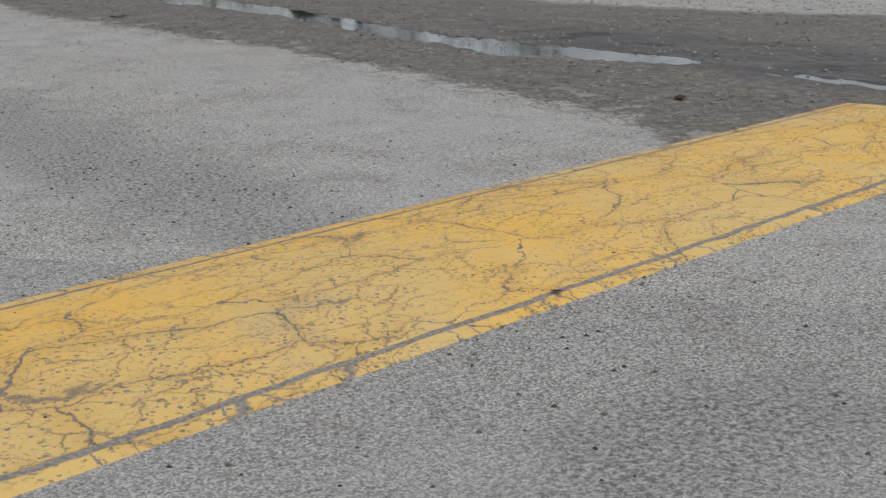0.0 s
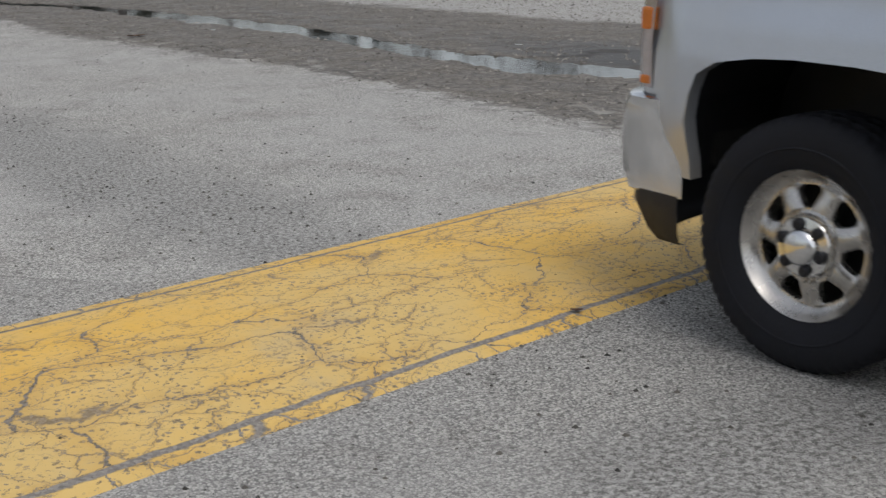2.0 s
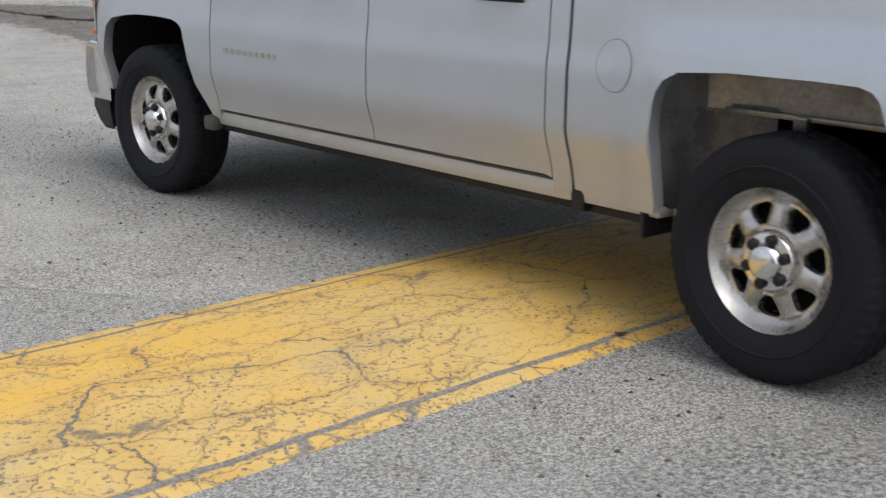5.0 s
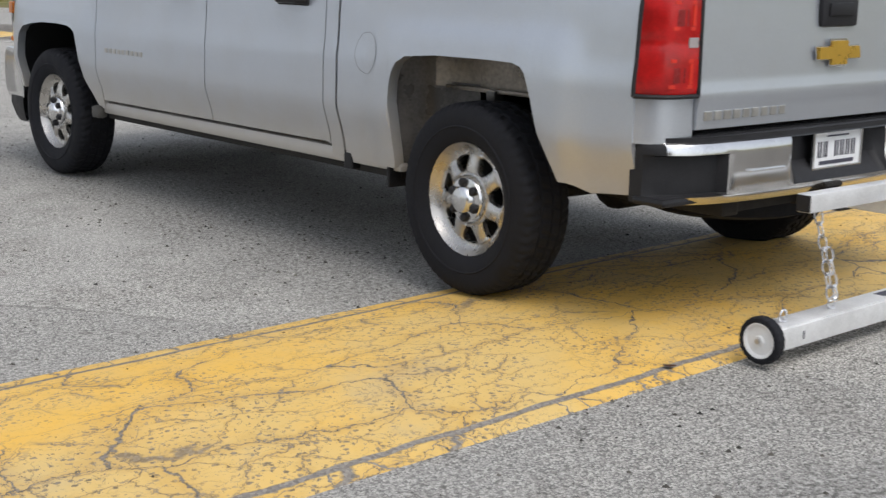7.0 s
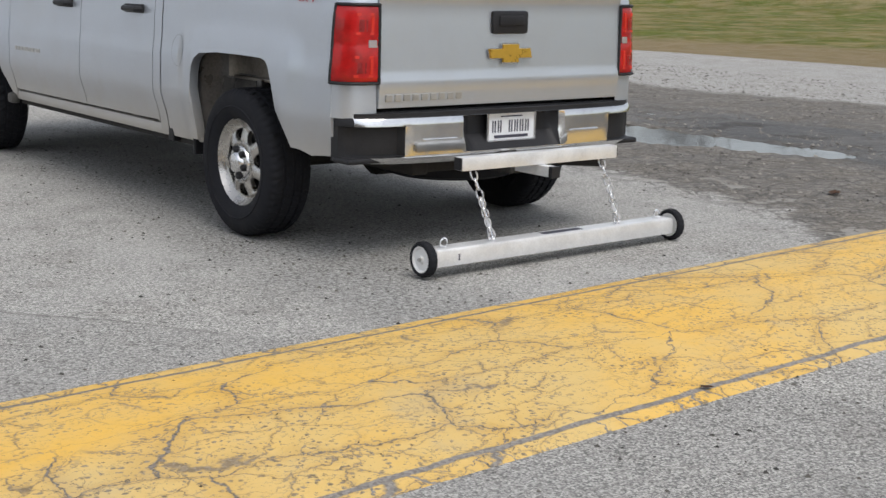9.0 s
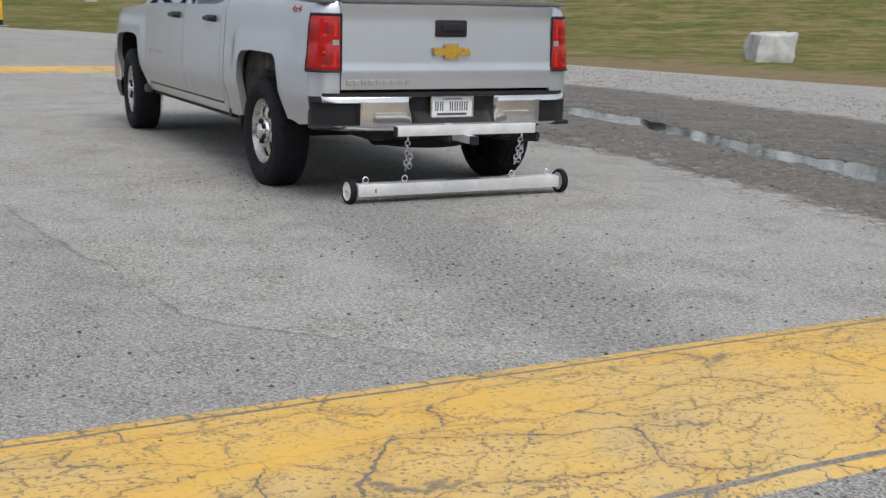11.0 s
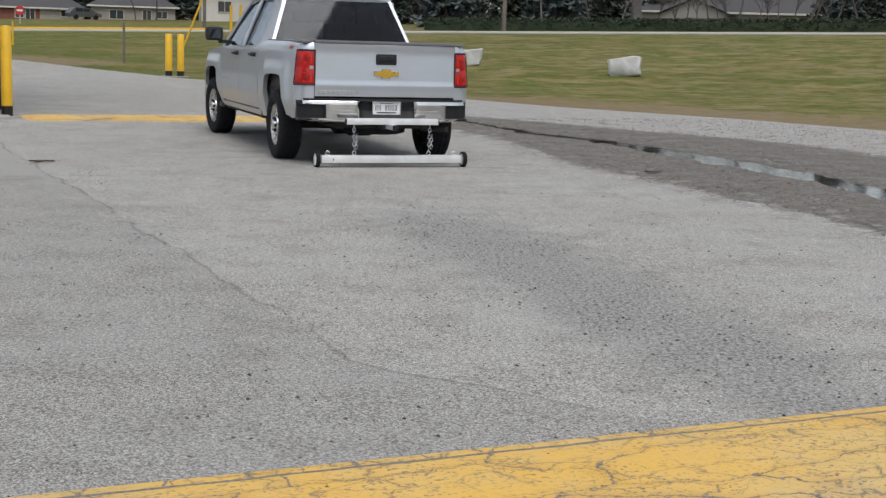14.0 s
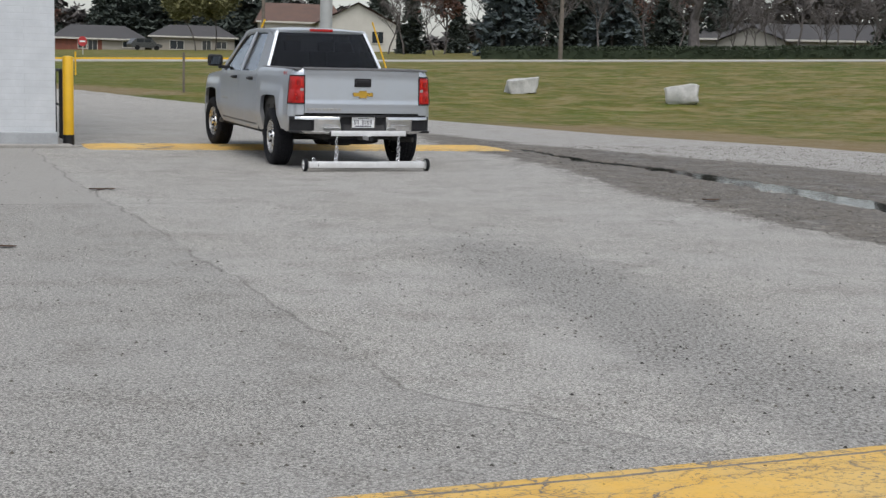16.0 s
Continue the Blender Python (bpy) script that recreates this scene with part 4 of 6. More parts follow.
def tail_light(truck, s):
    """A tall lens wrapped round the bed's corner."""
    bm = bmesh.new()
    outline = [(0.780, -0.979), (0.855, -0.972), (0.905, -0.949), (0.937, -0.910), (0.955, -0.864)]
    levels = [(0.866, 0.0), (0.872, 0.004), (0.895, 0.008), (1.03, 0.008), (1.045, 0.004), (1.06, 0.008), (1.19, 0.008), (1.212, 0.005), (1.222, 0.0)]

    def lens_y(x):
        return ramp(x, outline) - 0.008

    def on_lens(x0, x1, z0, z1, proud=0.003):
        """A thin raised patch that follows the lens."""
        b = boxed(x0, x1, -0.004, proud, z0, z1, bevel=0.001)
        for v in b.verts:
            v.co = (s * corner_x(v.co.x, v.co.z), lens_y(v.co.x) - v.co.y, v.co.z)
        bmesh.ops.recalc_face_normals(b, faces=b.faces)
        return b

    rows = []
    for z, out in levels:
        rows.append([bm.verts.new((s * (corner_x(x, z) + out * max(0, (y + 0.979) / 0.12)), y - out * min(1.0, max(0.15, (-y - 0.86) / 0.12)), z)) for x, y in outline])
    for a, b in zip(rows, rows[1:]):
        for i in range(len(a) - 1):
            bm.faces.new((a[i], a[i + 1], b[i + 1], b[i]))
    bmesh.ops.recalc_face_normals(bm, faces=bm.faces)
    for f in bm.faces:
        if f.normal.y > 0:
            f.normal_flip()
    lamp = part("tail_light", bm, REDLENS, truck, "red tail light lens with dark surround", 40)
    bm = bmesh.new()
    ring = [(x + 0.006 * max(0, (y + 0.979) / 0.12), y - 0.006 * min(1.0, max(0.1, (-y - 0.86) / 0.10))) for x, y in outline]
    tube(bm, [(s * corner_x(x, 0.863), y, 0.863) for x, y in ring], 0.008, 8)
    tube(bm, [(s * corner_x(x, 1.223), y, 1.223) for x, y in ring], 0.008, 8)
    for x, y in (ring[0], ring[-1]):
        tube(bm, [(s * corner_x(x, z), y, z) for z in (0.860, 0.92, 0.98, 1.04, 1.10, 1.16, 1.226)], 0.008, 8)
    box(bm, min(s * 0.80, s * 0.86), max(s * 0.80, s * 0.86), -0.94, -0.88, 0.88, 1.20)
    part("lamp_surround", bm, BLACK, lamp)
    for z in (0.935, 1.13):
        for x0, x1, z0, z1 in ((0.812, 0.898, z + 0.042, z + 0.055), (0.812, 0.898, z - 0.045, z - 0.032), (0.812, 0.826, z - 0.03, z + 0.04)):
            part("lamp_segment", on_lens(x0, x1, z0, z1), REDGLOW, lamp, "brighter red light segment")
    for x0, x1, z0, z1 in ((0.845, 0.885, 1.10, 1.155), (0.845, 0.885, 0.91, 0.96), (0.79, 0.945, 0.990, 0.996), (0.79, 0.945, 1.068, 1.074)):
        part("lens_facet", on_lens(x0, x1, z0, z1, 0.0015), REDDARK, lamp, "darker red facet")
    part("reverse_lens", on_lens(0.795, 0.838, 1.028, 1.062, 0.003), CLEARLENS, lamp, "clear reversing lens")


def lettering(words, size, depth=0.001):
    """Flat raised letters in the built-in font, in the XY plane, starting at the origin."""
    c = bpy.data.curves.new("letters", "FONT")
    c.body, c.size, c.extrude, c.resolution_u = words, size, depth, 3
    ob = bpy.data.objects.new("letters", c)
    bm = bmesh.new()
    bm.from_mesh(ob.to_mesh())
    ob.to_mesh_clear()
    bpy.data.objects.remove(ob)
    return bm


def drive_decal(truck, s):
    """A red sticker on the bed's side, above and ahead of the tail light."""
    bm = lettering("4x4", 0.072)
    y0, z0 = (-0.52, 1.225) if s < 0 else (-0.70, 1.225)
    for v in bm.verts:
        y, z = y0 + (-v.co.x if s < 0 else v.co.x) * 1.5, z0 + v.co.y
        v.co = (s * (side_x(y, z) + 0.002 + v.co.z), y, z)
    part("decal", bm, simple("red_sticker", (0.36, 0.05, 0.05), 0.5), truck, "red drive decal")


def rear_bumper(truck):
    bm = bmesh.new()
    n = 80
    prof = [(0.00, 0.705), (-0.014, 0.700), (-0.022, 0.688), (-0.024, 0.664), (-0.024, 0.657), (-0.024, 0.60), (-0.022, 0.525), (-0.020, 0.517), (-0.012, 0.498), (0.02, 0.475)]
    rows = []
    for i in range(n + 1):
        x = -0.95 + 1.90 * i / n
        face = -1.045 + 0.05 * abs(x / 0.95) ** 2.4 + 0.12 * abs(x / 0.95) ** 14
        row = []
        for dy, z in prof:
            dip = 0.0
            if abs(x) < 0.34:
                k = 1 - smooth01(abs(x), 0.26, 0.34)
                dip = 0.07 * k if 0.53 < z < 0.69 else 0.0
            elif 0.52 < z < 0.66:
                dip = 0.035 * smooth01(abs(x), 0.66, 0.685) * (1 - smooth01(abs(x), 0.91, 0.94))
            row.append(bm.verts.new((x, face + dy + dip, z + (0.02 * abs(x / 0.95) ** 4 if z < 0.5 else 0))))
        rows.append(row)
    for a, b in zip(rows, rows[1:]):
        for k in range(len(a) - 1):
            f = bm.faces.new((a[k], b[k], b[k + 1], a[k + 1]))
            c = f.calc_center_median()
            f.material_index = 1 if (abs(c.x) < 0.30 and 0.55 < c.z < 0.69) or (abs(c.x) > 0.665 and 0.518 < c.z < 0.663) or abs(c.x) > 0.90 else 0
    for s in (-1, 1):
        e = rows[0] if s < 0 else rows[-1]
        back = [bm.verts.new((v.co.x * 1.0, -0.84, v.co.z)) for v in e]
        for k in range(len(e) - 1):
            f = bm.faces.new((e[k], e[k + 1], back[k + 1], back[k]))
            f.material_index = 1
    bmesh.ops.recalc_face_normals(bm, faces=bm.faces)
    bumper = part("rear_bumper", bm, (CHROME, BLACK), truck, "chrome rear bumper with black corner steps", 35)
    edge = [(x, -1.043 + 0.05 * abs(x / 0.95) ** 2.4 + 0.12 * abs(x / 0.95) ** 14) for x in (-0.90 + 1.80 * k / 60 for k in range(61))]
    bm = bmesh.new()
    extrude_outline(bm, edge + [(0.90, -0.87), (-0.90, -0.87)], 0.022, lambda a, b, d: (a, b, 0.700 + d))
    part("step_pad", bm, BLACK, bumper, "ribbed black step pad")
    bm = bmesh.new()
    for k in range(7):
        box(bm, -0.78, 0.78, -1.0 + 0.016 * k, -0.993 + 0.016 * k, 0.7215, 0.726)
    part("step_ribs", bm, BLACK, bumper)
    for s in (-1, 1):
        part("corner_step", boxed(s * 0.85 - 0.11, s * 0.85 + 0.085, -1.005, -0.86, 0.490, 0.52, bevel=0.014), BLACK, bumper)
        part("bumper_trim", boxed(s * 0.47 - 0.10, s * 0.47 + 0.10, -1.068, -1.050, 0.590, 0.600, bevel=0.004), CHROME, bumper)
    plate = part("number_plate", boxed(-0.152, 0.152, -1.030, -1.022, 0.560, 0.706, bevel=0.003), WHITEPLATE, bumper, "white number plate in a chrome frame")
    bm = bmesh.new()
    for k in range(7):
        if k != 2:
            box(bm, -0.124 + k * 0.036, -0.117 + k * 0.036, -1.033, -1.029, 0.602, 0.662)
            box(bm, -0.108 + k * 0.036, -0.101 + k * 0.036, -1.033, -1.029, 0.602, 0.662)
    box(bm, -0.07, 0.07, -1.033, -1.029, 0.678, 0.684)
    box(bm, -0.11, 0.11, -1.033, -1.029, 0.574, 0.588)
    part("plate_mark", bm, INK, plate, "dark bars")
    bm = bmesh.new()
    for a in ((-0.16, 0.16, 0.552, 0.566), (-0.16, 0.16, 0.70, 0.712), (-0.16, -0.148, 0.552, 0.712), (0.148, 0.16, 0.552, 0.712)):
        box(bm, a[0], a[1], -1.036, -1.026, a[2], a[3], 0.002)
    part("plate_frame", bm, CHROME, plate)
    bm = boxed(-0.055, 0.055, -1.10, -0.80, 0.40, 0.475, bevel=0.008)
    box(bm, -0.30, 0.30, -0.86, -0.78, 0.40, 0.47, 0.01)
    part("hitch_receiver", bm, DARK, truck)


def cab(truck):
    belt_pts = {"A": (0.90, 3.42, 1.20), "A2": (0.93, 3.02, 1.22), "B": (0.945, 1.98, 1.22), "C": (0.94, 1.02, 1.245), "R": (0.83, 0.78, 1.29)}
    roof_pts = {"A": (0.68, 2.62, 1.80), "B": (0.695, 1.92, 1.825), "C": (0.69, 1.30, 1.815), "R": (0.64, 1.02, 1.80)}
    def pillar(name, *a):
        b = bar(bmesh.new(), *a)
        bmesh.ops.recalc_face_normals(b, faces=b.faces)
        bmesh.ops.bevel(b, geom=b.edges[:], offset=0.008, segments=1, affect="EDGES")
        part(name, b, PAINT, truck, smooth=35)

    for s in (-1, 1):
        f = lambda p: Vector((s * p[0], p[1], p[2]))
        pillar("windscreen_pillar", f(belt_pts["A"]), f(roof_pts["A"]), (0.03, 0, 0), (0, 0.035, 0.02))
        pillar("door_pillar", f(belt_pts["B"]), f(roof_pts["B"]), (0.02, 0, 0), (0, 0.045, 0))
        pillar("roof_rail", f(roof_pts["A"]), f(roof_pts["B"]), (0.028, 0, 0), (0, 0, 0.03))
        pillar("roof_rail", f(roof_pts["B"]), f(roof_pts["C"]), (0.028, 0, 0), (0, 0, 0.03))
        pillar("roof_rail", f(roof_pts["C"]), f(roof_pts["R"]), (0.028, 0, 0), (0, 0, 0.03))
        # broad rear pillar
        bm = bmesh.new()
        quad = [f(belt_pts["C"]), f((0.86, 0.76, 1.27)), f((0.655, 1.01, 1.83)), f((0.69, 1.26, 1.84))]
        back = [p - Vector((s * 0.04, 0, 0)) for p in quad]
        a, b = [bm.verts.new(p) for p in quad], [bm.verts.new(p) for p in back]
        bm.faces.new(a)
        bm.faces.new(b[::-1])
        for k in range(4):
            bm.faces.new((a[k], a[(k + 1) % 4], b[(k + 1) % 4], b[k]))
        bmesh.ops.recalc_face_normals(bm, faces=bm.faces)
        part("rear_pillar", bm, PAINT, truck, smooth=35)
    pillar("rear_header", (-0.66, 1.03, 1.80), (0.66, 1.03, 1.80), (0, 0.03, 0), (0, 0, 0.035))
    pillar("front_header", (-0.70, 2.62, 1.80), (0.70, 2.62, 1.80), (0, 0.03, 0), (0, 0, 0.02))
    pillar("rear_shelf", (-0.86, 0.77, 1.255), (0.86, 0.77, 1.255), (0, 0.025, 0), (0, 0, 0.04))
    pillar("cowl", (-0.90, 3.40, 1.19), (0.90, 3.40, 1.19), (0, 0.04, 0), (0, 0, 0.03))
    bm = bmesh.new()
    rows = []
    for j in range(13):
        y = 1.0 + 1.66 * j / 12
        row = []
        for i in range(13):
            x = -0.70 + 1.40 * i / 12
            drop = 0.045 * abs(x / 0.70) ** 3.5 + 0.05 * abs((y - 1.8) / 0.85) ** 3
            row.append(bm.verts.new((x, y, 1.878 - drop)))
        rows.append(row)
    for a, b in zip(rows, rows[1:]):
        for i in range(12):
            bm.faces.new((a[i], a[i + 1], b[i + 1], b[i]))
    for v in bmesh.ops.extrude_edge_only(bm, edges=[e for e in bm.edges if e.is_boundary])["geom"]:
        if isinstance(v, bmesh.types.BMVert):
            v.co.z -= 0.05
    bmesh.ops.recalc_face_normals(bm, faces=bm.faces)
    part("roof", bm, PAINT, truck, smooth=40)

    def pane(name, pts, mat, label=""):
        b = bmesh.new()
        lo = [b.verts.new(p) for p in pts]
        b.faces.new(lo)
        bmesh.ops.solidify(b, geom=b.faces[:], thickness=0.006)
        part(name, b, mat, truck, label)

    for s in (-1, 1):
        pane("front_window", [(s * 0.915, 3.10, 1.215), (s * 0.925, 2.01, 1.22), (s * 0.682, 1.95, 1.80), (s * 0.672, 2.62, 1.785)], WINDOW)
        pane("rear_window", [(s * 0.925, 1.95, 1.22), (s * 0.92, 1.06, 1.24), (s * 0.672, 1.28, 1.79), (s * 0.682, 1.90, 1.80)], TINT)
    pane("back_glass", [(-0.80, 0.755, 1.27), (0.80, 0.755, 1.27), (0.63, 1.0, 1.79), (-0.63, 1.0, 1.79)], TINT, "dark tinted rear glass")
    pane("windscreen", [(-0.86, 3.38, 1.21), (0.86, 3.38, 1.21), (0.66, 2.64, 1.79), (-0.66, 2.64, 1.79)], WINDOW)
    part("brake_lamp", boxed(-0.17, 0.17, 0.985, 1.03, 1.812, 1.852, bevel=0.008), REDLENS, truck, "red high brake light", 40)
    # seats and dashboard behind the glass
    for x in (-0.38, 0.38):
        for y in (2.15, 1.22):
            seat = part("seat", boxed(x - 0.25, x + 0.25, y - 0.08, y + 0.06, 1.0, 1.54, bevel=0.04), DARK, truck, smooth=40)
            part("headrest", boxed(x - 0.12, x + 0.12, y - 0.10, y, 1.53, 1.68, bevel=0.03), DARK, seat, smooth=40)
    part("dashboard", boxed(-0.82, 0.82, 3.0, 3.3, 1.0, 1.2, bevel=0.03), DARK, truck, smooth=40)
    for s in (-1, 1):
        bm = boxed(s * 1.14 - 0.115, s * 1.14 + 0.115, 2.86, 2.98, 1.275, 1.455, bevel=0.045)
        box(bm, min(s * 0.90, s * 1.08), max(s * 0.90, s * 1.08), 2.92, 2.98, 1.24, 1.29, 0.015)
        mirror = part("door_mirror", bm, BLACK, truck, "black door mirror", 40)
        part("mirror_glass", boxed(s * 1.14 - 0.08, s * 1.14 + 0.08, 2.855, 2.865, 1.305, 1.425), MIRROR, mirror)


def nose(truck):
    bm = bmesh.new()
    rows = []
    for j in range(15):
        y = 3.42 + 1.26 * j / 14
        row = []
        for i in range(17):
            u = -1 + 2 * i / 16
            w = side_x(y, belt(y)) - 0.03
            x = u * w
            z = belt(y) + 0.005 + 0.06 * (1 - abs(u) ** 3) * (1 - smooth01(y, 4.5, 4.75)) + 0.025 * smooth01(abs(u), 0.3, 0.5) * (1 - smooth01(abs(u), 0.75, 0.95))
            row.append(bm.verts.new((x, y, z)))
        rows.append(row)
    for a, b in zip(rows, rows[1:]):
        for i in range(16):
            bm.faces.new((a[i], a[i + 1], b[i + 1], b[i]))
    bmesh.ops.recalc_face_normals(bm, faces=bm.faces)
    part("hood", bm, PAINT, truck, smooth=40)
    bm = boxed(-0.66, 0.66, 4.62, 4.80, 0.74, 1.06, bevel=0.03)
    grille = part("grille", bm, BLACK, truck, "black grille with chrome bars", 40)
    bm = bmesh.new()
    for z in (0.78, 0.90, 1.03):
        box(bm, -0.66, 0.66, 4.78, 4.82, z - 0.025, z + 0.025, 0.01)
    part("grille_bar", bm, CHROME, grille, "chrome bar")
    for s in (-1, 1):
        bm = bmesh.new()
        prof = [(0.66, 4.80), (0.78, 4.78), (0.86, 4.73), (0.905, 4.665), (0.925, 4.60)]
        rows = [[bm.verts.new((s * (x + (0.004 if z > 0.8 else 0)), y - 0.03 * smooth01(z, 0.95, 1.12), z)) for x, y in prof] for z in (0.765, 0.80, 0.90, 0.915, 1.0, 1.065)]
        for a, b in zip(rows, rows[1:]):
            for i in range(len(a) - 1):
                bm.faces.new((a[i], a[i + 1], b[i + 1], b[i]))
        bmesh.ops.recalc_face_normals(bm, faces=bm.faces)
        lamp = part("headlight", bm, CLEARLENS, truck, "clear wrapped headlight", 30)
        bm = boxed(s * 0.905 - 0.02, s * 0.905 + 0.022, 4.60, 4.665, 0.955, 1.03, bevel=0.01)
        part("side_marker", bm, ORANGE, lamp, "amber side marker")
        part("side_marker", boxed(s * 0.900 - 0.02, s * 0.900 + 0.022, 4.60, 4.67, 0.775, 0.805, bevel=0.008), ORANGE, lamp, "amber side marker")
    bm = bmesh.new()
    n = 36
    prof = [(-0.05, 0.742), (0.0, 0.735), (0.02, 0.70), (0.03, 0.66), (0.04, 0.57), (0.03, 0.48), (0.0, 0.425), (-0.04, 0.412)]
    rows = []
    for i in range(n + 1):
        x = -0.955 + 1.91 * i / n
        k = abs(x / 0.955)
        face = 4.93 - 0.11 * k ** 2 - 0.155 * k ** 8
        rows.append([bm.verts.new((x * (1 if dy > -0.03 else 0.985), face + dy, z)) for dy, z in prof])
    for a, b in zip(rows, rows[1:]):
        for k in range(len(a) - 1):
            bm.faces.new((a[k], b[k], b[k + 1], a[k + 1]))
    for e in (rows[0], rows[-1]):
        back = [bm.verts.new((v.co.x, 4.41, v.co.z)) for v in e]
        for k in range(len(e) - 1):
            bm.faces.new((e[k], e[k + 1], back[k + 1], back[k]))
    bmesh.ops.recalc_face_normals(bm, faces=bm.faces)
    part("front_bumper", bm, CHROME, truck, "chrome front bumper", 40)
    bm = bmesh.new()
    rows = []
    for i in range(n + 1):
        x = -0.955 + 1.91 * i / n
        k = abs(x / 0.955)
        face = 4.90 - 0.11 * k ** 2 - 0.165 * k ** 8
        rows.append([bm.verts.new((x * q, face + dy, z)) for q, dy, z in ((1, -0.01, 0.43), (1, 0.0, 0.38), (0.99, -0.05, 0.30), (0.98, -0.09, 0.265), (0.95, -0.14, 0.262))])
    for a, b in zip(rows, rows[1:]):
        for k in range(len(a) - 1):
            bm.faces.new((a[k], b[k], b[k + 1], a[k + 1]))
    for e in (rows[0], rows[-1]):
        back = [bm.verts.new((v.co.x, 4.43, v.co.z)) for v in e]
        for k in range(len(e) - 1):
            bm.faces.new((e[k], e[k + 1], back[k + 1], back[k]))
    bmesh.ops.recalc_face_normals(bm, faces=bm.faces)
    part("air_dam", bm, BLACK, truck, "black lower air dam", 40)


TRUCK, WHEELS = pickup_truck()


# ---------------------------------------------------------------- magnetic sweeper behind the truck
def chain_mesh(length, links):
    """Oval links hanging from the origin along -z, every second one turned."""
    bm = bmesh.new()
    step = length / links
    for k in range(links):
        ring = []
        for i in range(12):
            a = 2 * math.pi * i / 12
            x, z = 0.015 * math.cos(a), (step * 0.62) * math.sin(a) - step * (k + 0.5)
            ring.append((x, 0.0, z) if k % 2 else (0.0, x, z))
        ring += ring[:2]
        tube(bm, ring, 0.0042, 5, False)
    # the lower half hangs doubled
    for k in range(links // 2, links):
        ring = []
        for i in range(12):
            a = 2 * math.pi * i / 12
            x, z = 0.013 * math.cos(a), (step * 0.6) * math.sin(a) - step * (k + 0.35)
            ring.append((x + 0.026, 0.006, z) if k % 2 == 0 else (0.026, 0.006 + x, z))
        ring += ring[:2]
        tube(bm, ring, 0.0040, 5, False)
    return bm


def magnetic_sweeper():
    base = thing("magnetic_sweeper", "aluminium magnetic sweeper bar on two wheels, hung on chains", "magnetic sweeper")
    bm = boxed(-0.785, 0.785, -0.045, 0.05, 0.052, 0.128, bevel=0.004)
    box(bm, -0.785, 0.785, -0.052, -0.046, 0.048, 0.122, 0.001)
    part("magnet_bar", bm, ALU, base, "brushed aluminium magnet bar", 40)
    part("bar_sticker", boxed(-0.10, 0.16, -0.02, 0.025, 0.1282, 0.1295), INK, base, "dark sticker")
    part("end_mark", boxed(-0.662, -0.654, -0.0535, -0.0518, 0.07, 0.10), INK, base)
    for x in (-0.71, -0.42, 0.42, 0.71):
        bm = tube(bmesh.new(), [(x + 0.020 * math.cos(a), 0, 0.150 + 0.022 * math.sin(a)) for a in (2 * math.pi * k / 12 for k in range(13))], 0.004, 6, False)
        tube(bm, [(x, 0, 0.13), (x, 0, 0.137)], 0.014, 8)
        part("eye_bolt", bm, ZINC, base, smooth=40)
    rollers = []
    for s in (-1, 1):
        bm = revolve(bmesh.new(), [(-0.020, 0.0005), (-0.022, 0.016), (-0.014, 0.020), (-0.012, 0.050), (-0.020, 0.058), (-0.020, 0.064), (0.020, 0.064), (0.014, 0.05), (0.02, 0.02), (0.02, 0.0005)], 32)
        w = part("roller", bm, WHITEHUB, base, "white plastic wheel hub", 40)
        bm = bmesh.new()
        prof = [(-0.020, 0.062), (-0.023, 0.068), (-0.021, 0.080), (-0.014, 0.084), (0.014, 0.084), (0.021, 0.080), (0.023, 0.068), (0.020, 0.062)]
        revolve(bm, prof, 40, "x", True)
        for i, v in enumerate(bm.verts):
            if i % 8 in (2, 3, 4, 5) and (i // 8) % 2:
                v.co.y *= 0.965
                v.co.z *= 0.965
        bmesh.ops.recalc_face_normals(bm, faces=bm.faces)
        part("roller_tyre", bm, RUBBER, w, "black ribbed rubber tyre")
        part("axle_bolt", tube(bmesh.new(), [(-0.030, 0, 0), (0.03, 0, 0)], 0.009, 8), STEEL, w)
        rollers.append((w, s))
    bm = boxed(-0.505, 0.505, -0.03, 0.03, -0.032, 0.032, bevel=0.004)
    mount = part("mount_bar", bm, ALU, base, "aluminium crossbar on the hitch", 40)
    part("hitch_tube", boxed(-0.026, 0.026, -0.10, 0.36, -0.086, -0.034, bevel=0.004), ALU, mount)
    part("tube_cap", boxed(-0.028, 0.028, -0.125, -0.099, -0.088, -0.0325, bevel=0.003), BLACK, mount, "black plastic end cap")
    for s in (-1, 1):
        part("bar_end", boxed(s * 0.507 - 0.003, s * 0.507 + 0.003, -0.027, 0.027, -0.029, 0.029), BLACK, mount)
    chains = [(part("chain", chain_mesh(0.335, 7), ZINC, base, "zinc-plated link chain", 60), s) for s in (-1, 1)]
    return base, rollers, mount, chains


SWEEPER, ROLLERS, MOUNT, CHAINS = magnetic_sweeper()


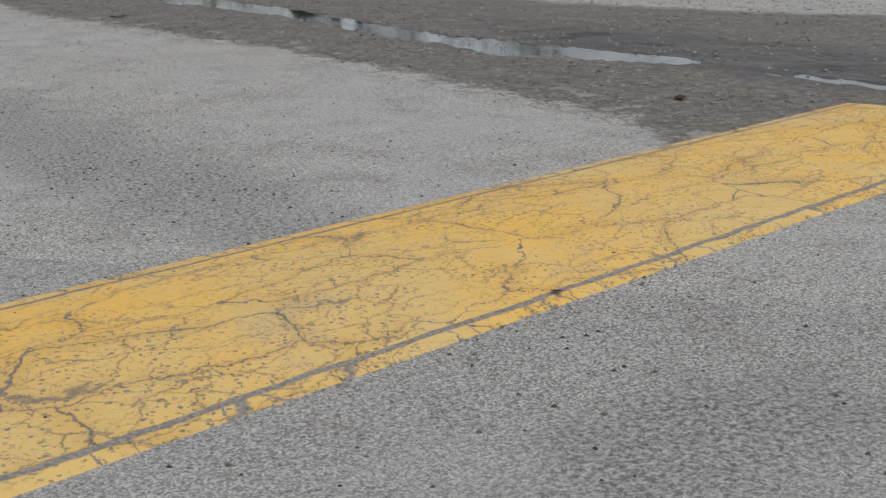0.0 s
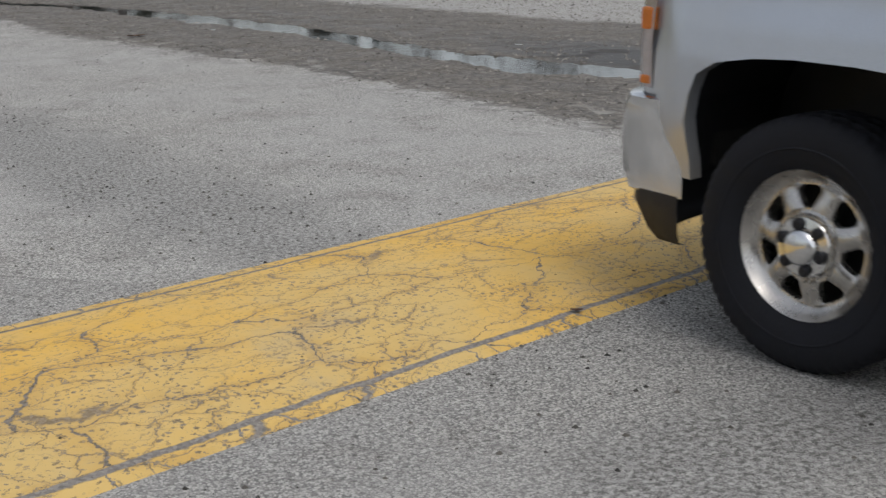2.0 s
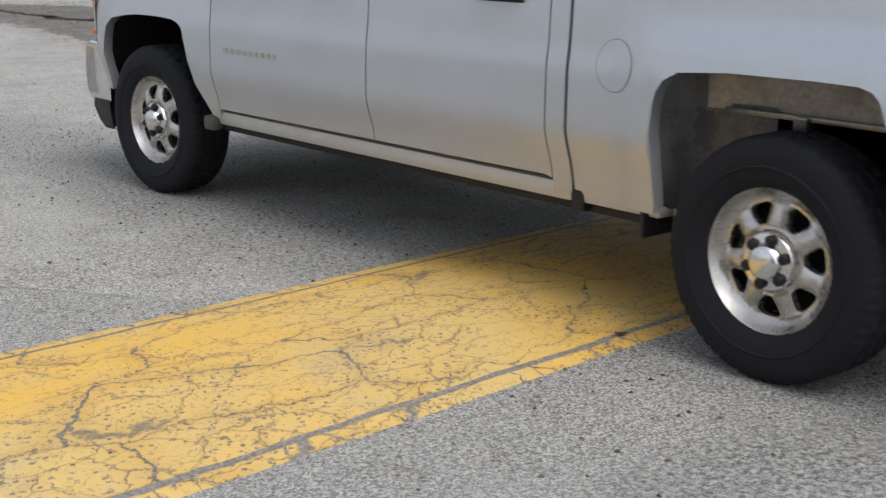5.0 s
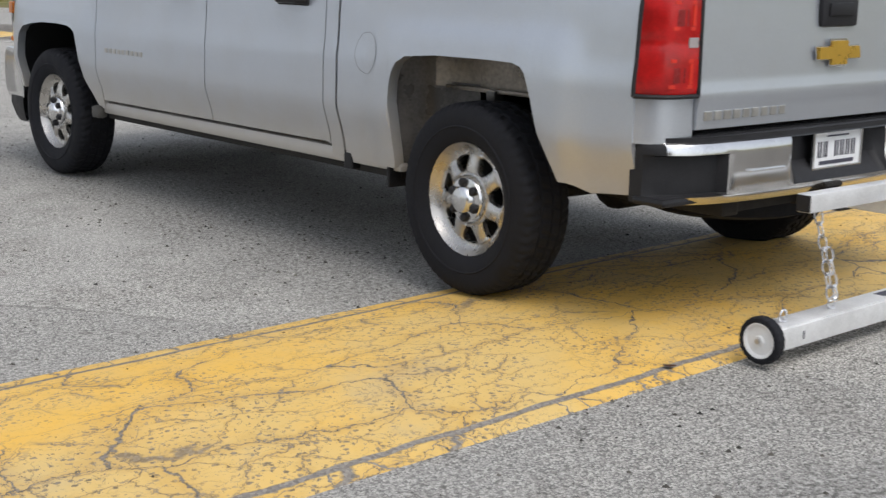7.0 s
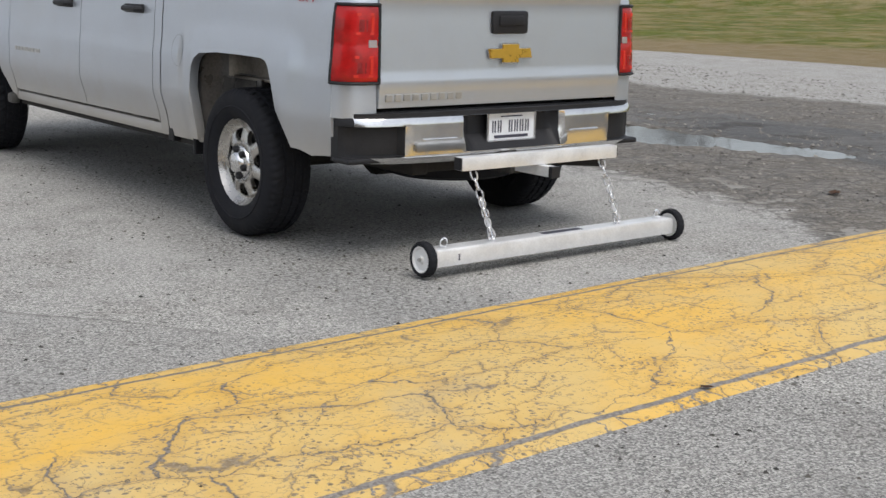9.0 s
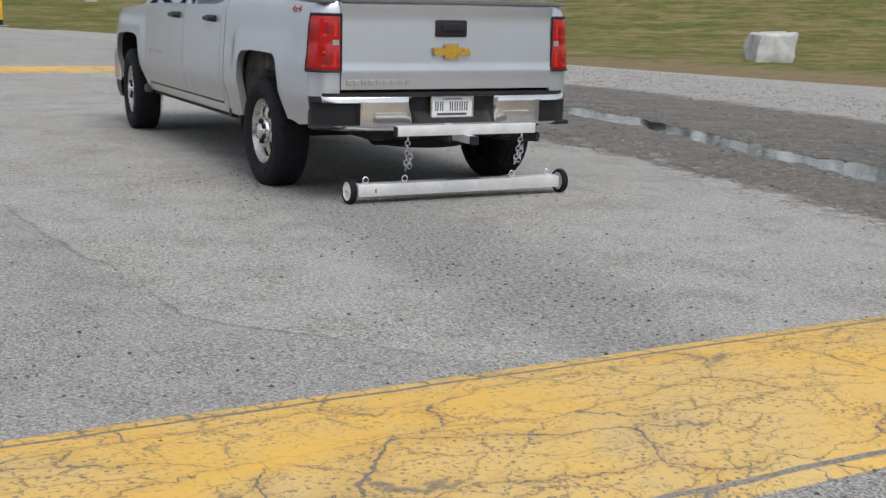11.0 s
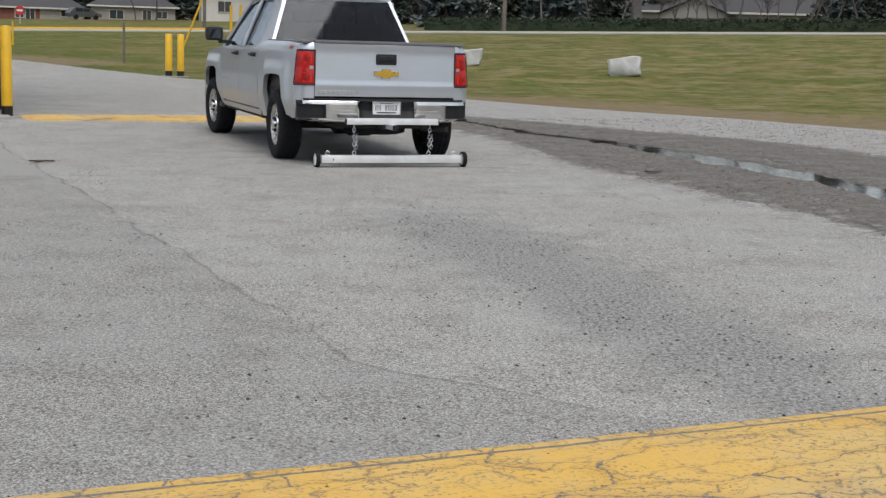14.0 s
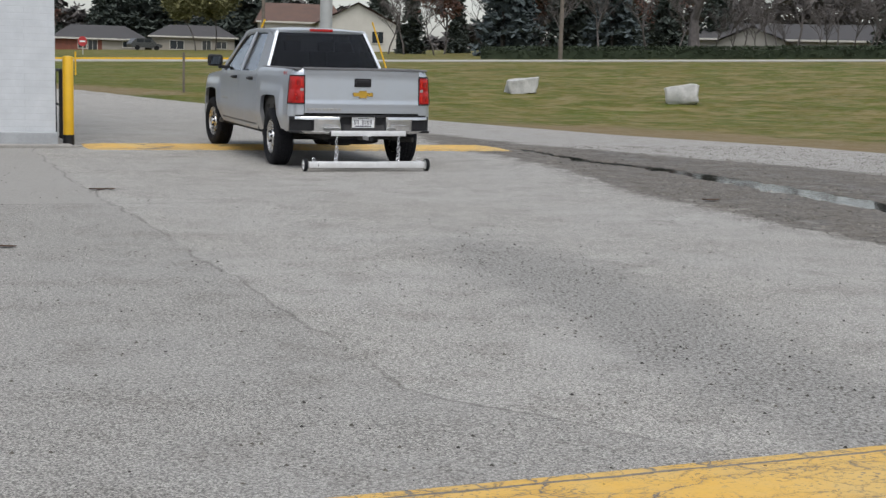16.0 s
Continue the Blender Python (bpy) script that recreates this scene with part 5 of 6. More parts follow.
# ---------------------------------------------------------------- white building and bollards
def brick_paint():
    m = Nodes("white_painted_block")
    at = m.coords()
    br = m.t.nodes.new("ShaderNodeTexBrick")
    z = m.node("ShaderNodeSeparateXYZ", Vector=at)
    comb = m.node("ShaderNodeCombineXYZ", X=z.outputs[0], Y=z.outputs[2])
    m.put(br.inputs["Vector"], comb.outputs[0])
    br.inputs["Scale"].default_value = 1.0
    br.inputs["Brick Width"].default_value = 0.90
    br.inputs["Row Height"].default_value = 0.10
    br.inputs["Mortar Size"].default_value = 0.006
    n = m.noise(at, 3, 5)
    c = m.mix(m.step(n, 0.3, 0.75), (0.50, 0.525, 0.55), (0.58, 0.605, 0.63))
    c = m.mix(m.math("MULTIPLY", br.outputs["Fac"], 0.35), c, (0.42, 0.44, 0.46))
    m.bump(m.math("SUBTRACT", m.noise(at, 40, 3), br.outputs["Fac"]), 0.5, 0.01)
    return m.done(c, 0.75)


CONCRETE = simple("grey_concrete", (0.30, 0.29, 0.27), 0.85, 0, 0.2, 3, 0.4)
BOLLARD = simple("yellow_plastic_sleeve", (0.66, 0.39, 0.015), 0.45, 0, 0.1, 4)
ROCKMAT = simple("pale_limestone", (0.42, 0.42, 0.41), 0.9, 0, 0.3, 3, 0.6)
WOODGREY = simple("weathered_wood", (0.14, 0.12, 0.10), 0.9, 0, 0.3, 4, 0.4)


def white_building():
    """A painted block wall; its corner stands beside the bollard."""
    hall = thing("white_building", "white painted block building with a grey concrete footing", "building")
    hall.matrix_world = Matrix.Translation(uv(1.84, 21.05)) @ pose(0, 0, 0, 0, 0, ROAD)
    # length and height beyond view are added, to darken the truck's reflections
    bm = boxed(-18.0, 0.0, 0.0, 9.0, 0.22, 7.4)
    part("wall", bm, brick_paint(), hall, "white painted block wall")
    part("footing", boxed(-18.02, 0.03, -0.05, 9.03, -0.2, 0.22, bevel=0.015), simple("painted_footing", (0.34, 0.355, 0.37), 0.8, 0, 0.15, 4, 0.3), hall, "grey painted concrete footing")
    part("base_slab", boxed(-18.0, 0.22, -0.40, 9.0, -0.2, 0.045, bevel=0.01), CONCRETE, hall)
    part("roof", boxed(-18.15, 0.15, -0.15, 9.15, 7.4, 7.55, bevel=0.02), STEEL, hall, "flat metal roof edge")
    rail = thing("handrail", "black steel handrail beside the building's corner", "handrail")
    rail.matrix_world = Matrix.Translation(uv(2.06, 22.6)) @ pose(0, 0, 0, 0, 0, ROAD)
    for y in (0.0, 1.1):
        part("rail_post", boxed(-0.028, 0.028, y - 0.028, y + 0.028, -0.02, 1.15, bevel=0.004), BLACK, rail)
        part("post_foot", boxed(-0.07, 0.07, y - 0.07, y + 0.07, 0.0, 0.015), BLACK, rail)
    part("top_rail", tube(bmesh.new(), [(0, -0.06, 1.15), (0, 1.16, 1.15)], 0.025, 8), BLACK, rail)
    part("middle_rail", tube(bmesh.new(), [(0, 0.0, 0.58), (0, 1.1, 0.58)], 0.02, 8), BLACK, rail)


def bollard(label, height, r=0.075):
    b = thing("bollard", label, "bollard", "yellow bollards by the drive")
    part("sleeve", revolve(bmesh.new(), [(0.17, r), (height - 0.03, r), (height - 0.01, r * 0.85), (height, r * 0.4), (height + 0.003, 0.001)], 24, "z"), BOLLARD, b, "yellow sleeve", 40)
    part("base_band", revolve(bmesh.new(), [(-0.05, r + 0.004), (0.175, r + 0.004), (0.178, r - 0.01)], 24, "z"), BLACK, b, "black base band", 40)
    part("foot_pad", revolve(bmesh.new(), [(-0.08, r * 2.6), (0.012, r * 2.6), (0.018, r * 2.3), (0.02, 0.01)], 24, "z"), CONCRETE, b, "concrete pad", 40)
    return b


def ground_at(x, y):
    return terrain(x, y)


white_building()
near = bollard("yellow bollard with a black base band beside the building", 1.385, 0.082)
near.matrix_world = Matrix.Translation((-5.84, 20.5, 0))
PAIR = bollard("yellow bollard with a black base band on the lawn's edge", 1.35, 0.11)
PAIR.matrix_world = Matrix.Translation((-7.10, 43.0, ground_at(-7.10, 43.0)))
copy_thing(PAIR, Matrix.Translation((-6.72, 43.0, ground_at(-6.72, 43.0))))


# ---------------------------------------------------------------- boulders
def boulder(x, y, size, turn, seed, label):
    rnd = random.Random(seed)
    bm = bmesh.new()
    bmesh.ops.create_cube(bm, size=1.0)
    bmesh.ops.bevel(bm, geom=bm.edges[:], offset=0.06, segments=1, affect="EDGES")
    bmesh.ops.subdivide_edges(bm, edges=bm.edges[:], cuts=3, use_grid_fill=True)
    for v in bm.verts:
        n = noise.noise_vector(v.co * 1.7 + Vector((seed * 3.1, 0, 0)))
        n2 = noise.noise_vector(v.co * 5.0 + Vector((seed * 1.1, 4, 0)))
        v.co += n * 0.15 + n2 * 0.06
        v.co.x += 0.04 * v.co.z
    for v in bm.verts:
        v.co = Vector((v.co.x * size[0], v.co.y * size[1], (v.co.z + 0.42) * size[2]))
    ob = part("boulder", bm, ROCKMAT, smooth=28)
    ob.matrix_world = Matrix.Translation((x, y, ground_at(x, y))) @ pose(0, 0, -0.02, rnd.uniform(-4, 4), -7 if seed != 5 else 3, turn)
    tagged(ob, label, "boulder", "boulders on the lawn")


def polar(deg, d):
    """A place d metres off in a direction, degrees to the right of +y."""
    return d * math.sin(radians(deg)), d * math.cos(radians(deg))


boulder(*polar(3.2, 52.3), (1.12, 0.8, 0.60), 12, 3, "pale grey limestone block lying tilted on the lawn")
boulder(*polar(10.05, 49.0), (1.12, 0.9, 0.70), -14, 8, "pale grey limestone block with a flat top on the lawn")
boulder(*polar(23.25, 32.5), (0.9, 0.8, 0.76), 4, 5, "pale angular limestone boulder near the gravel's edge")


# ---------------------------------------------------------------- loose stones, leaves and chips on the drive
def scatter(name, count, place, size, material, label, category, flat=0.6):
    verts, faces = [], []
    rnd = random.Random(len(name) + count)
    for _ in range(count):
        x, y, z = place(rnd)
        s = size(rnd)
        base = len(verts)
        a = rnd.uniform(0, 6.28)
        for k in range(5):
            r = s * rnd.uniform(0.7, 1.2)
            verts.append((x + r * math.cos(a + k * 1.257), y + r * math.sin(a + k * 1.257), z - 0.001))
        verts.append((x + rnd.uniform(-0.3, 0.3) * s, y + rnd.uniform(-0.3, 0.3) * s, z + s * flat * rnd.uniform(0.7, 1.3)))
        faces += [(base + k, base + (k + 1) % 5, base + 5) for k in range(5)]
    mesh = bpy.data.meshes.new(name)
    mesh.from_pydata(verts, [], faces)
    mesh.materials.append(material)
    return tagged(new(name, mesh), label, category, kind="stuff")


def island_stone(name, dark, light):
    m = Nodes(name)
    r = m.node("ShaderNodeNewGeometry").outputs["Random Per Island"]
    return m.done(m.mix(r, dark, light), 0.85)


def on_drive(rnd):
    while True:
        u, v = rnd.uniform(-3.5, 8.0), 0.8 + 17 * rnd.random() ** 1.7
        if abs(v - HUMP_V) > 0.68 and (rnd.random() < 0.22 or math.exp(-((u - 3.55 - 0.10 * (v - 5)) / 0.75) ** 2 - ((v - 6.8) / 3.6) ** 4) > rnd.random() * 0.9):
            p = uv(u, v)
            return p.x, p.y, 0.0


def in_gravel(rnd):
    v = rnd.uniform(2, 22)
    u = rnd.uniform(ramp(v, DRY_EDGE), min(ramp(v, DRY_EDGE) + 8, ramp(v, GRASS_EDGE) - 0.6))
    while puddle_depth(u, v) > 0.004:
        u += 0.5
    p = uv(u, v)
    return p.x, p.y, 0.0


def on_hump(rnd):
    u, s = rnd.uniform(-1.5, 7.5), rnd.uniform(-0.6, 0.6)
    p = uv(u, HUMP_V + s)
    return p.x, p.y, hump_height(HUMP_V + s, HUMP_V) + 0.004


CHIPS = island_stone("dark_stone_chips", (0.020, 0.019, 0.017), (0.11, 0.10, 0.085))
DULLSTONE = island_stone("dull_stone_chips", (0.06, 0.054, 0.047), (0.25, 0.232, 0.205))
PALESTONE = island_stone("pale_stone_chips", (0.16, 0.15, 0.135), (0.50, 0.48, 0.45))
scatter("stone_chips", 9000, on_drive, lambda r: 0.0035 + 0.010 * r.random() ** 4, CHIPS, "small dark stone chips scattered over the asphalt", "gravel")
scatter("pale_chips", 4000, on_drive, lambda r: 0.003 + 0.005 * r.random() ** 3, PALESTONE, "small pale stone chips scattered over the asphalt", "gravel")
scatter("loose_gravel", 22000, in_gravel, lambda r: 0.006 + 0.022 * r.random() ** 4, DULLSTONE, "loose pale gravel on the wet shoulder", "gravel", 0.5)
scatter("paint_flakes", 130, on_hump, lambda r: 0.004 + 0.007 * r.random() ** 3, island_stone("dirt_crumbs", (0.05, 0.04, 0.025), (0.20, 0.12, 0.04)), "dark crumbs on the painted hump", "dirt", 0.4)


def dead_leaf(x, y, size, turn, label):
    bm = bmesh.new()
    grid = [[bm.verts.new((size * a, size * 0.55 * b * (1 - 0.7 * a * a), 0.008 + 0.35 * size * (0.25 * b * b + 0.2 * a * a) + 0.08 * size * noise.noise((a * 3, b * 3, turn)))) for a in (-1, -0.6, -0.2, 0.2, 0.6, 1)] for b in (-1, -0.4, 0.2, 1)]
    for a, b in zip(grid, grid[1:]):
        for k in range(5):
            bm.faces.new((a[k], a[k + 1], b[k + 1], b[k]))
    bmesh.ops.solidify(bm, geom=bm.faces[:], thickness=0.003)
    ob = part("dead_leaf", bm, simple("brown_leaf", (0.11, 0.055, 0.03), 0.8, 0, 0.3, 20))
    v = x * AY.x + y * AY.y
    ob.matrix_world = pose(x, y, lift_at(v), 0, 0, turn)
    tagged(ob, label, "leaf", "dead leaves on the drive")


def lift_at(v):
    return max(hump_height(v, HUMP_V), hump_height(v, 21.1)) + (0.004 if abs(v - HUMP_V) < HUMP_W else 0)


dead_leaf(-3.58, 13.65, 0.10, 20, "curled brown leaf at the seam of the concrete apron")
dead_leaf(-3.47, 13.72, 0.06, 75, "small brown leaf at the seam of the concrete apron")
dead_leaf(2.90, 14.35, 0.10, 10, "dark curled leaf on the wet edge of the drive")
dead_leaf(5.15, 7.1, 0.07, 40, "dark leaf beside the end of the hump")
dead_leaf(2.27, 3.62, 0.024, -20, "small grey leaf on the hump's edge")
dead_leaf(-3.1, 9.3, 0.07, 0, "dark leaf on the old asphalt")


# ---------------------------------------------------------------- street, poles and posts
def far_street():
    """A pale street with a yellow kerb that crosses behind the lawn."""
    for name, d0, d1, z, mat, label, cat in (("street", 76, 81.5, 0.05, simple("pale_street", (0.36, 0.35, 0.33), 0.9, 0, 0.12, 0.5), "pale concrete street behind the lawn", "street"),
                                             ("yellow_kerb", 81.5, 81.75, 0.16, BOLLARD, "yellow painted kerb along the far street", "kerb")):
        bm = bmesh.new()
        rows = []
        for k in range(81):
            deg = -34 + 76 * k / 80
            row = []
            for d, dz in ((d0, -0.2), (d0, z), (d1, z), (d1, -0.2)):
                x, y = polar(deg, d)
                row.append(bm.verts.new((x, y, ground_at(x, y) + dz)))
            rows.append(row)
        for a, b in zip(rows[: 28 if name == "yellow_kerb" else 81], rows[1:]):
            for i in range(3):
                bm.faces.new((a[i], b[i], b[i + 1], a[i + 1]))
        bmesh.ops.recalc_face_normals(bm, faces=bm.faces)
        tagged(part(name, bm, mat), label, cat, kind="structure")


def utility_pole(deg, d, r, height, mat, label, arm=True):
    x, y = polar(deg, d)
    p = thing("utility_pole", label, "utility pole", "poles along the street")
    p.matrix_world = Matrix.Translation((x, y, ground_at(x, y)))
    part("shaft", tube(bmesh.new(), [(0, 0, -0.3), (0, 0, height * 0.5), (0, 0, height)], [r, r * 0.88, r * 0.72], 14), mat, p, smooth=40)
    if arm:
        part("cross_arm", boxed(-1.1, 1.1, -0.06, 0.06, height - 0.7, height - 0.55, bevel=0.01), WOODGREY, p)


def guy_guard(deg, d, lean, length, label):
    x, y = polar(deg, d)
    ob = part("guy_wire_guard", tube(bmesh.new(), [(0, 0, -0.05), (lean * length, 0, length)], 0.040, 10), BOLLARD)
    ob.matrix_world = Matrix.Translation((x, y, ground_at(x, y)))
    tagged(ob, label, "guy wire guard", "yellow guards on the pole's guy wires")


def marker_post(deg, d, h, r, mat, label):
    x, y = polar(deg, d)
    ob = part("marker_post", tube(bmesh.new(), [(0, 0, -0.2), (0, 0, h)], r, 8), mat)
    ob.matrix_world = Matrix.Translation((x, y, ground_at(x, y)))
    tagged(ob, label, "post")


def stop_sign(deg, d):
    x, y = polar(deg, d)
    s = thing("stop_sign", "red octagonal road sign on a thin post by the far street", "road sign")
    s.matrix_world = Matrix.Translation((x, y, ground_at(x, y) - 1.05)) @ pose(0, 0, 0, 0, 0, deg)
    part("sign_post", boxed(-0.04, 0.04, -0.03, 0.03, -0.2, 2.4), STEEL, s)
    bm = bmesh.new()
    extrude_outline(bm, [(0.42 * math.cos(radians(22.5 + 45 * k)), 0.42 * math.sin(radians(22.5 + 45 * k))) for k in range(8)], 0.03, lambda a, b, q: (a, -0.03 - q, 2.1 + b))
    part("sign_face", bm, simple("red_sign", (0.40, 0.03, 0.035), 0.5), s, "red octagon")
    part("sign_word", boxed(-0.26, 0.26, -0.066, -0.06, 2.03, 2.17), WHITEPLATE, s, "white bar")


GREYPOLE = simple("galvanised_pole", (0.42, 0.43, 0.44), 0.55, 0.3, 0.1, 3)
far_street()
utility_pole(-5.25, 56.0, 0.28, 11.0, GREYPOLE, "thick pale grey utility pole on the lawn", False)
utility_pole(4.78, 84.0, 0.14, 11.0, WOODGREY, "slender wooden utility pole beside the hedge")
utility_pole(-7.9, 96.0, 0.13, 11.0, WOODGREY, "slender wooden utility pole by the far houses")
guy_guard(-8.9, 55.0, 0.40, 2.6, "slanting yellow guard on a guy wire")
guy_guard(-2.55, 62.0, -0.33, 2.4, "slanting yellow guard on a guy wire by the pale house")
marker_post(-11.2, 49.0, 1.45, 0.045, WOODGREY, "thin weathered wooden post on the lawn")
marker_post(-15.6, 60.0, 1.0, 0.04, BOLLARD, "thin yellow marker post by the street")
marker_post(-6.8, 58.0, 1.9, 0.06, BOLLARD, "upright yellow guard post by the pole")
marker_post(-6.4, 58.5, 1.9, 0.06, BOLLARD, "upright yellow guard post by the pole")
stop_sign(-15.3, 112.0)


# ---------------------------------------------------------------- houses
ROOFGREY = simple("grey_shingles", (0.064, 0.062, 0.064), 0.9, 0, 0.25, 1.2, 0.4)
ROOFBROWN = simple("brown_shingles", (0.12, 0.075, 0.06), 0.9, 0, 0.25, 1.2, 0.4)
BRICKRED = simple("red_brick", (0.19, 0.07, 0.05), 0.9, 0, 0.25, 2.0, 0.4)
SIDING = simple("tan_siding", (0.30, 0.28, 0.25), 0.8, 0, 0.1, 1.0)
DULL = simple("dull_siding", (0.26, 0.25, 0.235), 0.8, 0, 0.1, 1.0)
CREAM = simple("cream_siding", (0.50, 0.485, 0.45), 0.8, 0, 0.08, 1.0)
PANE = simple("dark_window_pane", (0.03, 0.035, 0.04), 0.08)


def house(deg, d, width, depth, wall_h, roof_h, walls, roof, gable, label, turn=0.0, windows=(), brick=None, chimney=None, hip=2.0):
    x, y = polar(deg, d)
    h = thing("house", label, "house", "houses across the street")
    h.matrix_world = Matrix.Translation((x, y, ground_at(x, y) - (0.35 if deg < -9 else 0.0))) @ pose(0, 0, 0, 0, 0, -deg + turn)
    w, p = width / 2, depth
    part("wall", boxed(-w, w, 0, p, -1.0, wall_h), walls, h)
    if brick:
        part("brick_front", boxed(brick[0], brick[1], -0.06, 0.0, -0.5, wall_h - 0.1), BRICKRED, h, "red brick front")
    e, t = 0.5, wall_h + roof_h
    bm = bmesh.new()
    if gable == "front":
        lo = [bm.verts.new(c) for c in ((-w - e, -e, wall_h - 0.1), (w + e, -e, wall_h - 0.1), (w + e, p + e, wall_h - 0.1), (-w - e, p + e, wall_h - 0.1))]
        a, b = bm.verts.new((0, -e, t)), bm.verts.new((0, p + e, t))
        for f in ((lo[0], a, b, lo[3]), (lo[1], lo[2], b, a)):
            bm.faces.new(f)
        bmesh.ops.solidify(bm, geom=bm.faces[:], thickness=0.16)
        part("roof", bm, roof, h)
        bm = bmesh.new()
        extrude_outline(bm, [(-w, wall_h - 0.02), (w, wall_h - 0.02), (0, t - 0.18)], p, lambda q, z, k: (q, 0.0 + k, z))
        part("gable_wall", bm, walls, h)
    else:
        lo = [bm.verts.new(c) for c in ((-w - e, -e, wall_h), (w + e, -e, wall_h), (w + e, p + e, wall_h), (-w - e, p + e, wall_h))]
        a, b = bm.verts.new((-w + hip, p / 2, t)), bm.verts.new((w - hip, p / 2, t))
        for f in ((lo[0], lo[1], b, a), (lo[1], lo[2], b), (lo[2], lo[3], a, b), (lo[3], lo[0], a), (lo[3], lo[2], lo[1], lo[0])):
            bm.faces.new(f)
        bmesh.ops.recalc_face_normals(bm, faces=bm.faces)
        part("roof", bm, roof, h)
        part("fascia", boxed(-w - e, w + e, -e - 0.04, -e, wall_h - 0.16, wall_h + 0.03), CREAM, h)
    for cx, z0, ww, hh in windows:
        win = part("window", boxed(cx - ww / 2 - 0.09, cx + ww / 2 + 0.09, -0.10, -0.02, z0 - 0.09, z0 + hh + 0.09), CREAM, h, "white window frame")
        part("pane", boxed(cx - ww / 2, cx - 0.03, -0.115, -0.09, z0, z0 + hh), PANE, win)
        part("pane", boxed(cx + 0.03, cx + ww / 2, -0.115, -0.09, z0, z0 + hh), PANE, win)
    if chimney:
        part("chimney", boxed(chimney - 0.4, chimney + 0.4, p / 2 - 0.3, p / 2 + 0.4, wall_h, t + 0.7), BRICKRED, h, "brick chimney")
    return h


house(-14.6, 166, 10.5, 8, 1.7, 1.65, SIDING, ROOFGREY, "hip", "low grey-roofed bungalow with a red brick front", 4,
      [(-0.9, 0.0, 1.0, 1.45), (-2.1, 0.5, 0.9, 0.9), (3.3, 0.75, 1.3, 0.65)], (-5.2, 0.2))
house(-10.8, 168, 10, 8, 1.95, 1.5, SIDING, ROOFGREY, "hip", "low grey-roofed house with a shaded porch", 0, [(-2.0, 0.4, 1.6, 1.0), (1.6, 0.0, 1.0, 1.5), (3.4, 0.6, 1.2, 0.8)])
house(-3.9, 146, 8.5, 10, 3.0, 2.3, CREAM, ROOFBROWN, "front", "cream house with a brown gabled roof", 6, [(2.2, 1.0, 1.2, 1.2)])
house(-6.3, 150, 9.0, 8, 3.2, 2.2, CREAM, ROOFBROWN, "hip", "cream house wing with a brown roof", 4, [(-2.0, 1.0, 1.4, 1.1)], None, None, 0.6)
house(14.3, 142, 19, 8, 1.2, 1.75, DULL, ROOFGREY, "hip", "low house with a grey roof behind bare trees", -6, [], None, None, 1.0)
house(12.75, 138, 6.6, 5, 1.1, 1.55, DULL, ROOFGREY, "front", "small gabled wing with pale walls", -6, [])


def parked_car(deg, d):
    x, y = polar(deg, d)
    c = thing("parked_car", "grey estate car parked beside the bungalow", "car")
    c.matrix_world = Matrix.Translation((x, y, ground_at(x, y))) @ pose(0, 0, 0, 0, 0, -deg + 24) @ Matrix.Scale(0.86, 4)
    bm = bmesh.new()
    side = [(-2.2, 0.35), (2.2, 0.35), (2.25, 0.75), (1.3, 0.98), (0.7, 1.55), (-1.5, 1.58), (-2.1, 1.05), (-2.25, 0.8)]
    extrude_outline(bm, side, 1.75, lambda a, b, k: (a, k, b))
    part("body", bm, simple("grey_car_paint", (0.10, 0.105, 0.11), 0.3, 0.4), c)
    for a, b in ((-1.45, -0.45), (-0.35, 0.55)):
        part("window", boxed(a, b, -0.012, 0.02, 1.05, 1.48), PANE, c)
    for a in (-1.4, 1.4):
        part("tyre", tube(bmesh.new(), [(a, -0.02, 0.33), (a, 0.2, 0.33)], 0.33, 18), RUBBER, c)


parked_car(-12.7, 160)


# ---------------------------------------------------------------- trees and hedge
def leaf_material(name, dark, light, rough=0.8):
    m = Nodes(name)
    r = m.node("ShaderNodeNewGeometry").outputs["Random Per Island"]
    n = m.noise(m.where(), 0.8, 3)
    return m.done(m.mix(m.math("ADD", m.math("MULTIPLY", r, 0.6), m.math("MULTIPLY", n, 0.4)), dark, light), rough)


# bark, spruce and pine are paler and bluer: distance haze is in their colours
BARK = simple("grey_brown_bark", (0.095, 0.085, 0.082), 0.95, 0, 0.35, 5, 0.8)
SPRUCE = leaf_material("spruce_needles", (0.026, 0.038, 0.040), (0.085, 0.108, 0.112))
PINE = leaf_material("pine_needles", (0.026, 0.037, 0.032), (0.070, 0.086, 0.072))
RUST = leaf_material("rust_brown_leaves", (0.085, 0.042, 0.032), (0.20, 0.10, 0.072))
OLIVE = leaf_material("yellow_green_leaves", (0.10, 0.105, 0.04), (0.23, 0.22, 0.10))
HEDGE = leaf_material("hedge_leaves", (0.012, 0.022, 0.010), (0.045, 0.065, 0.028))


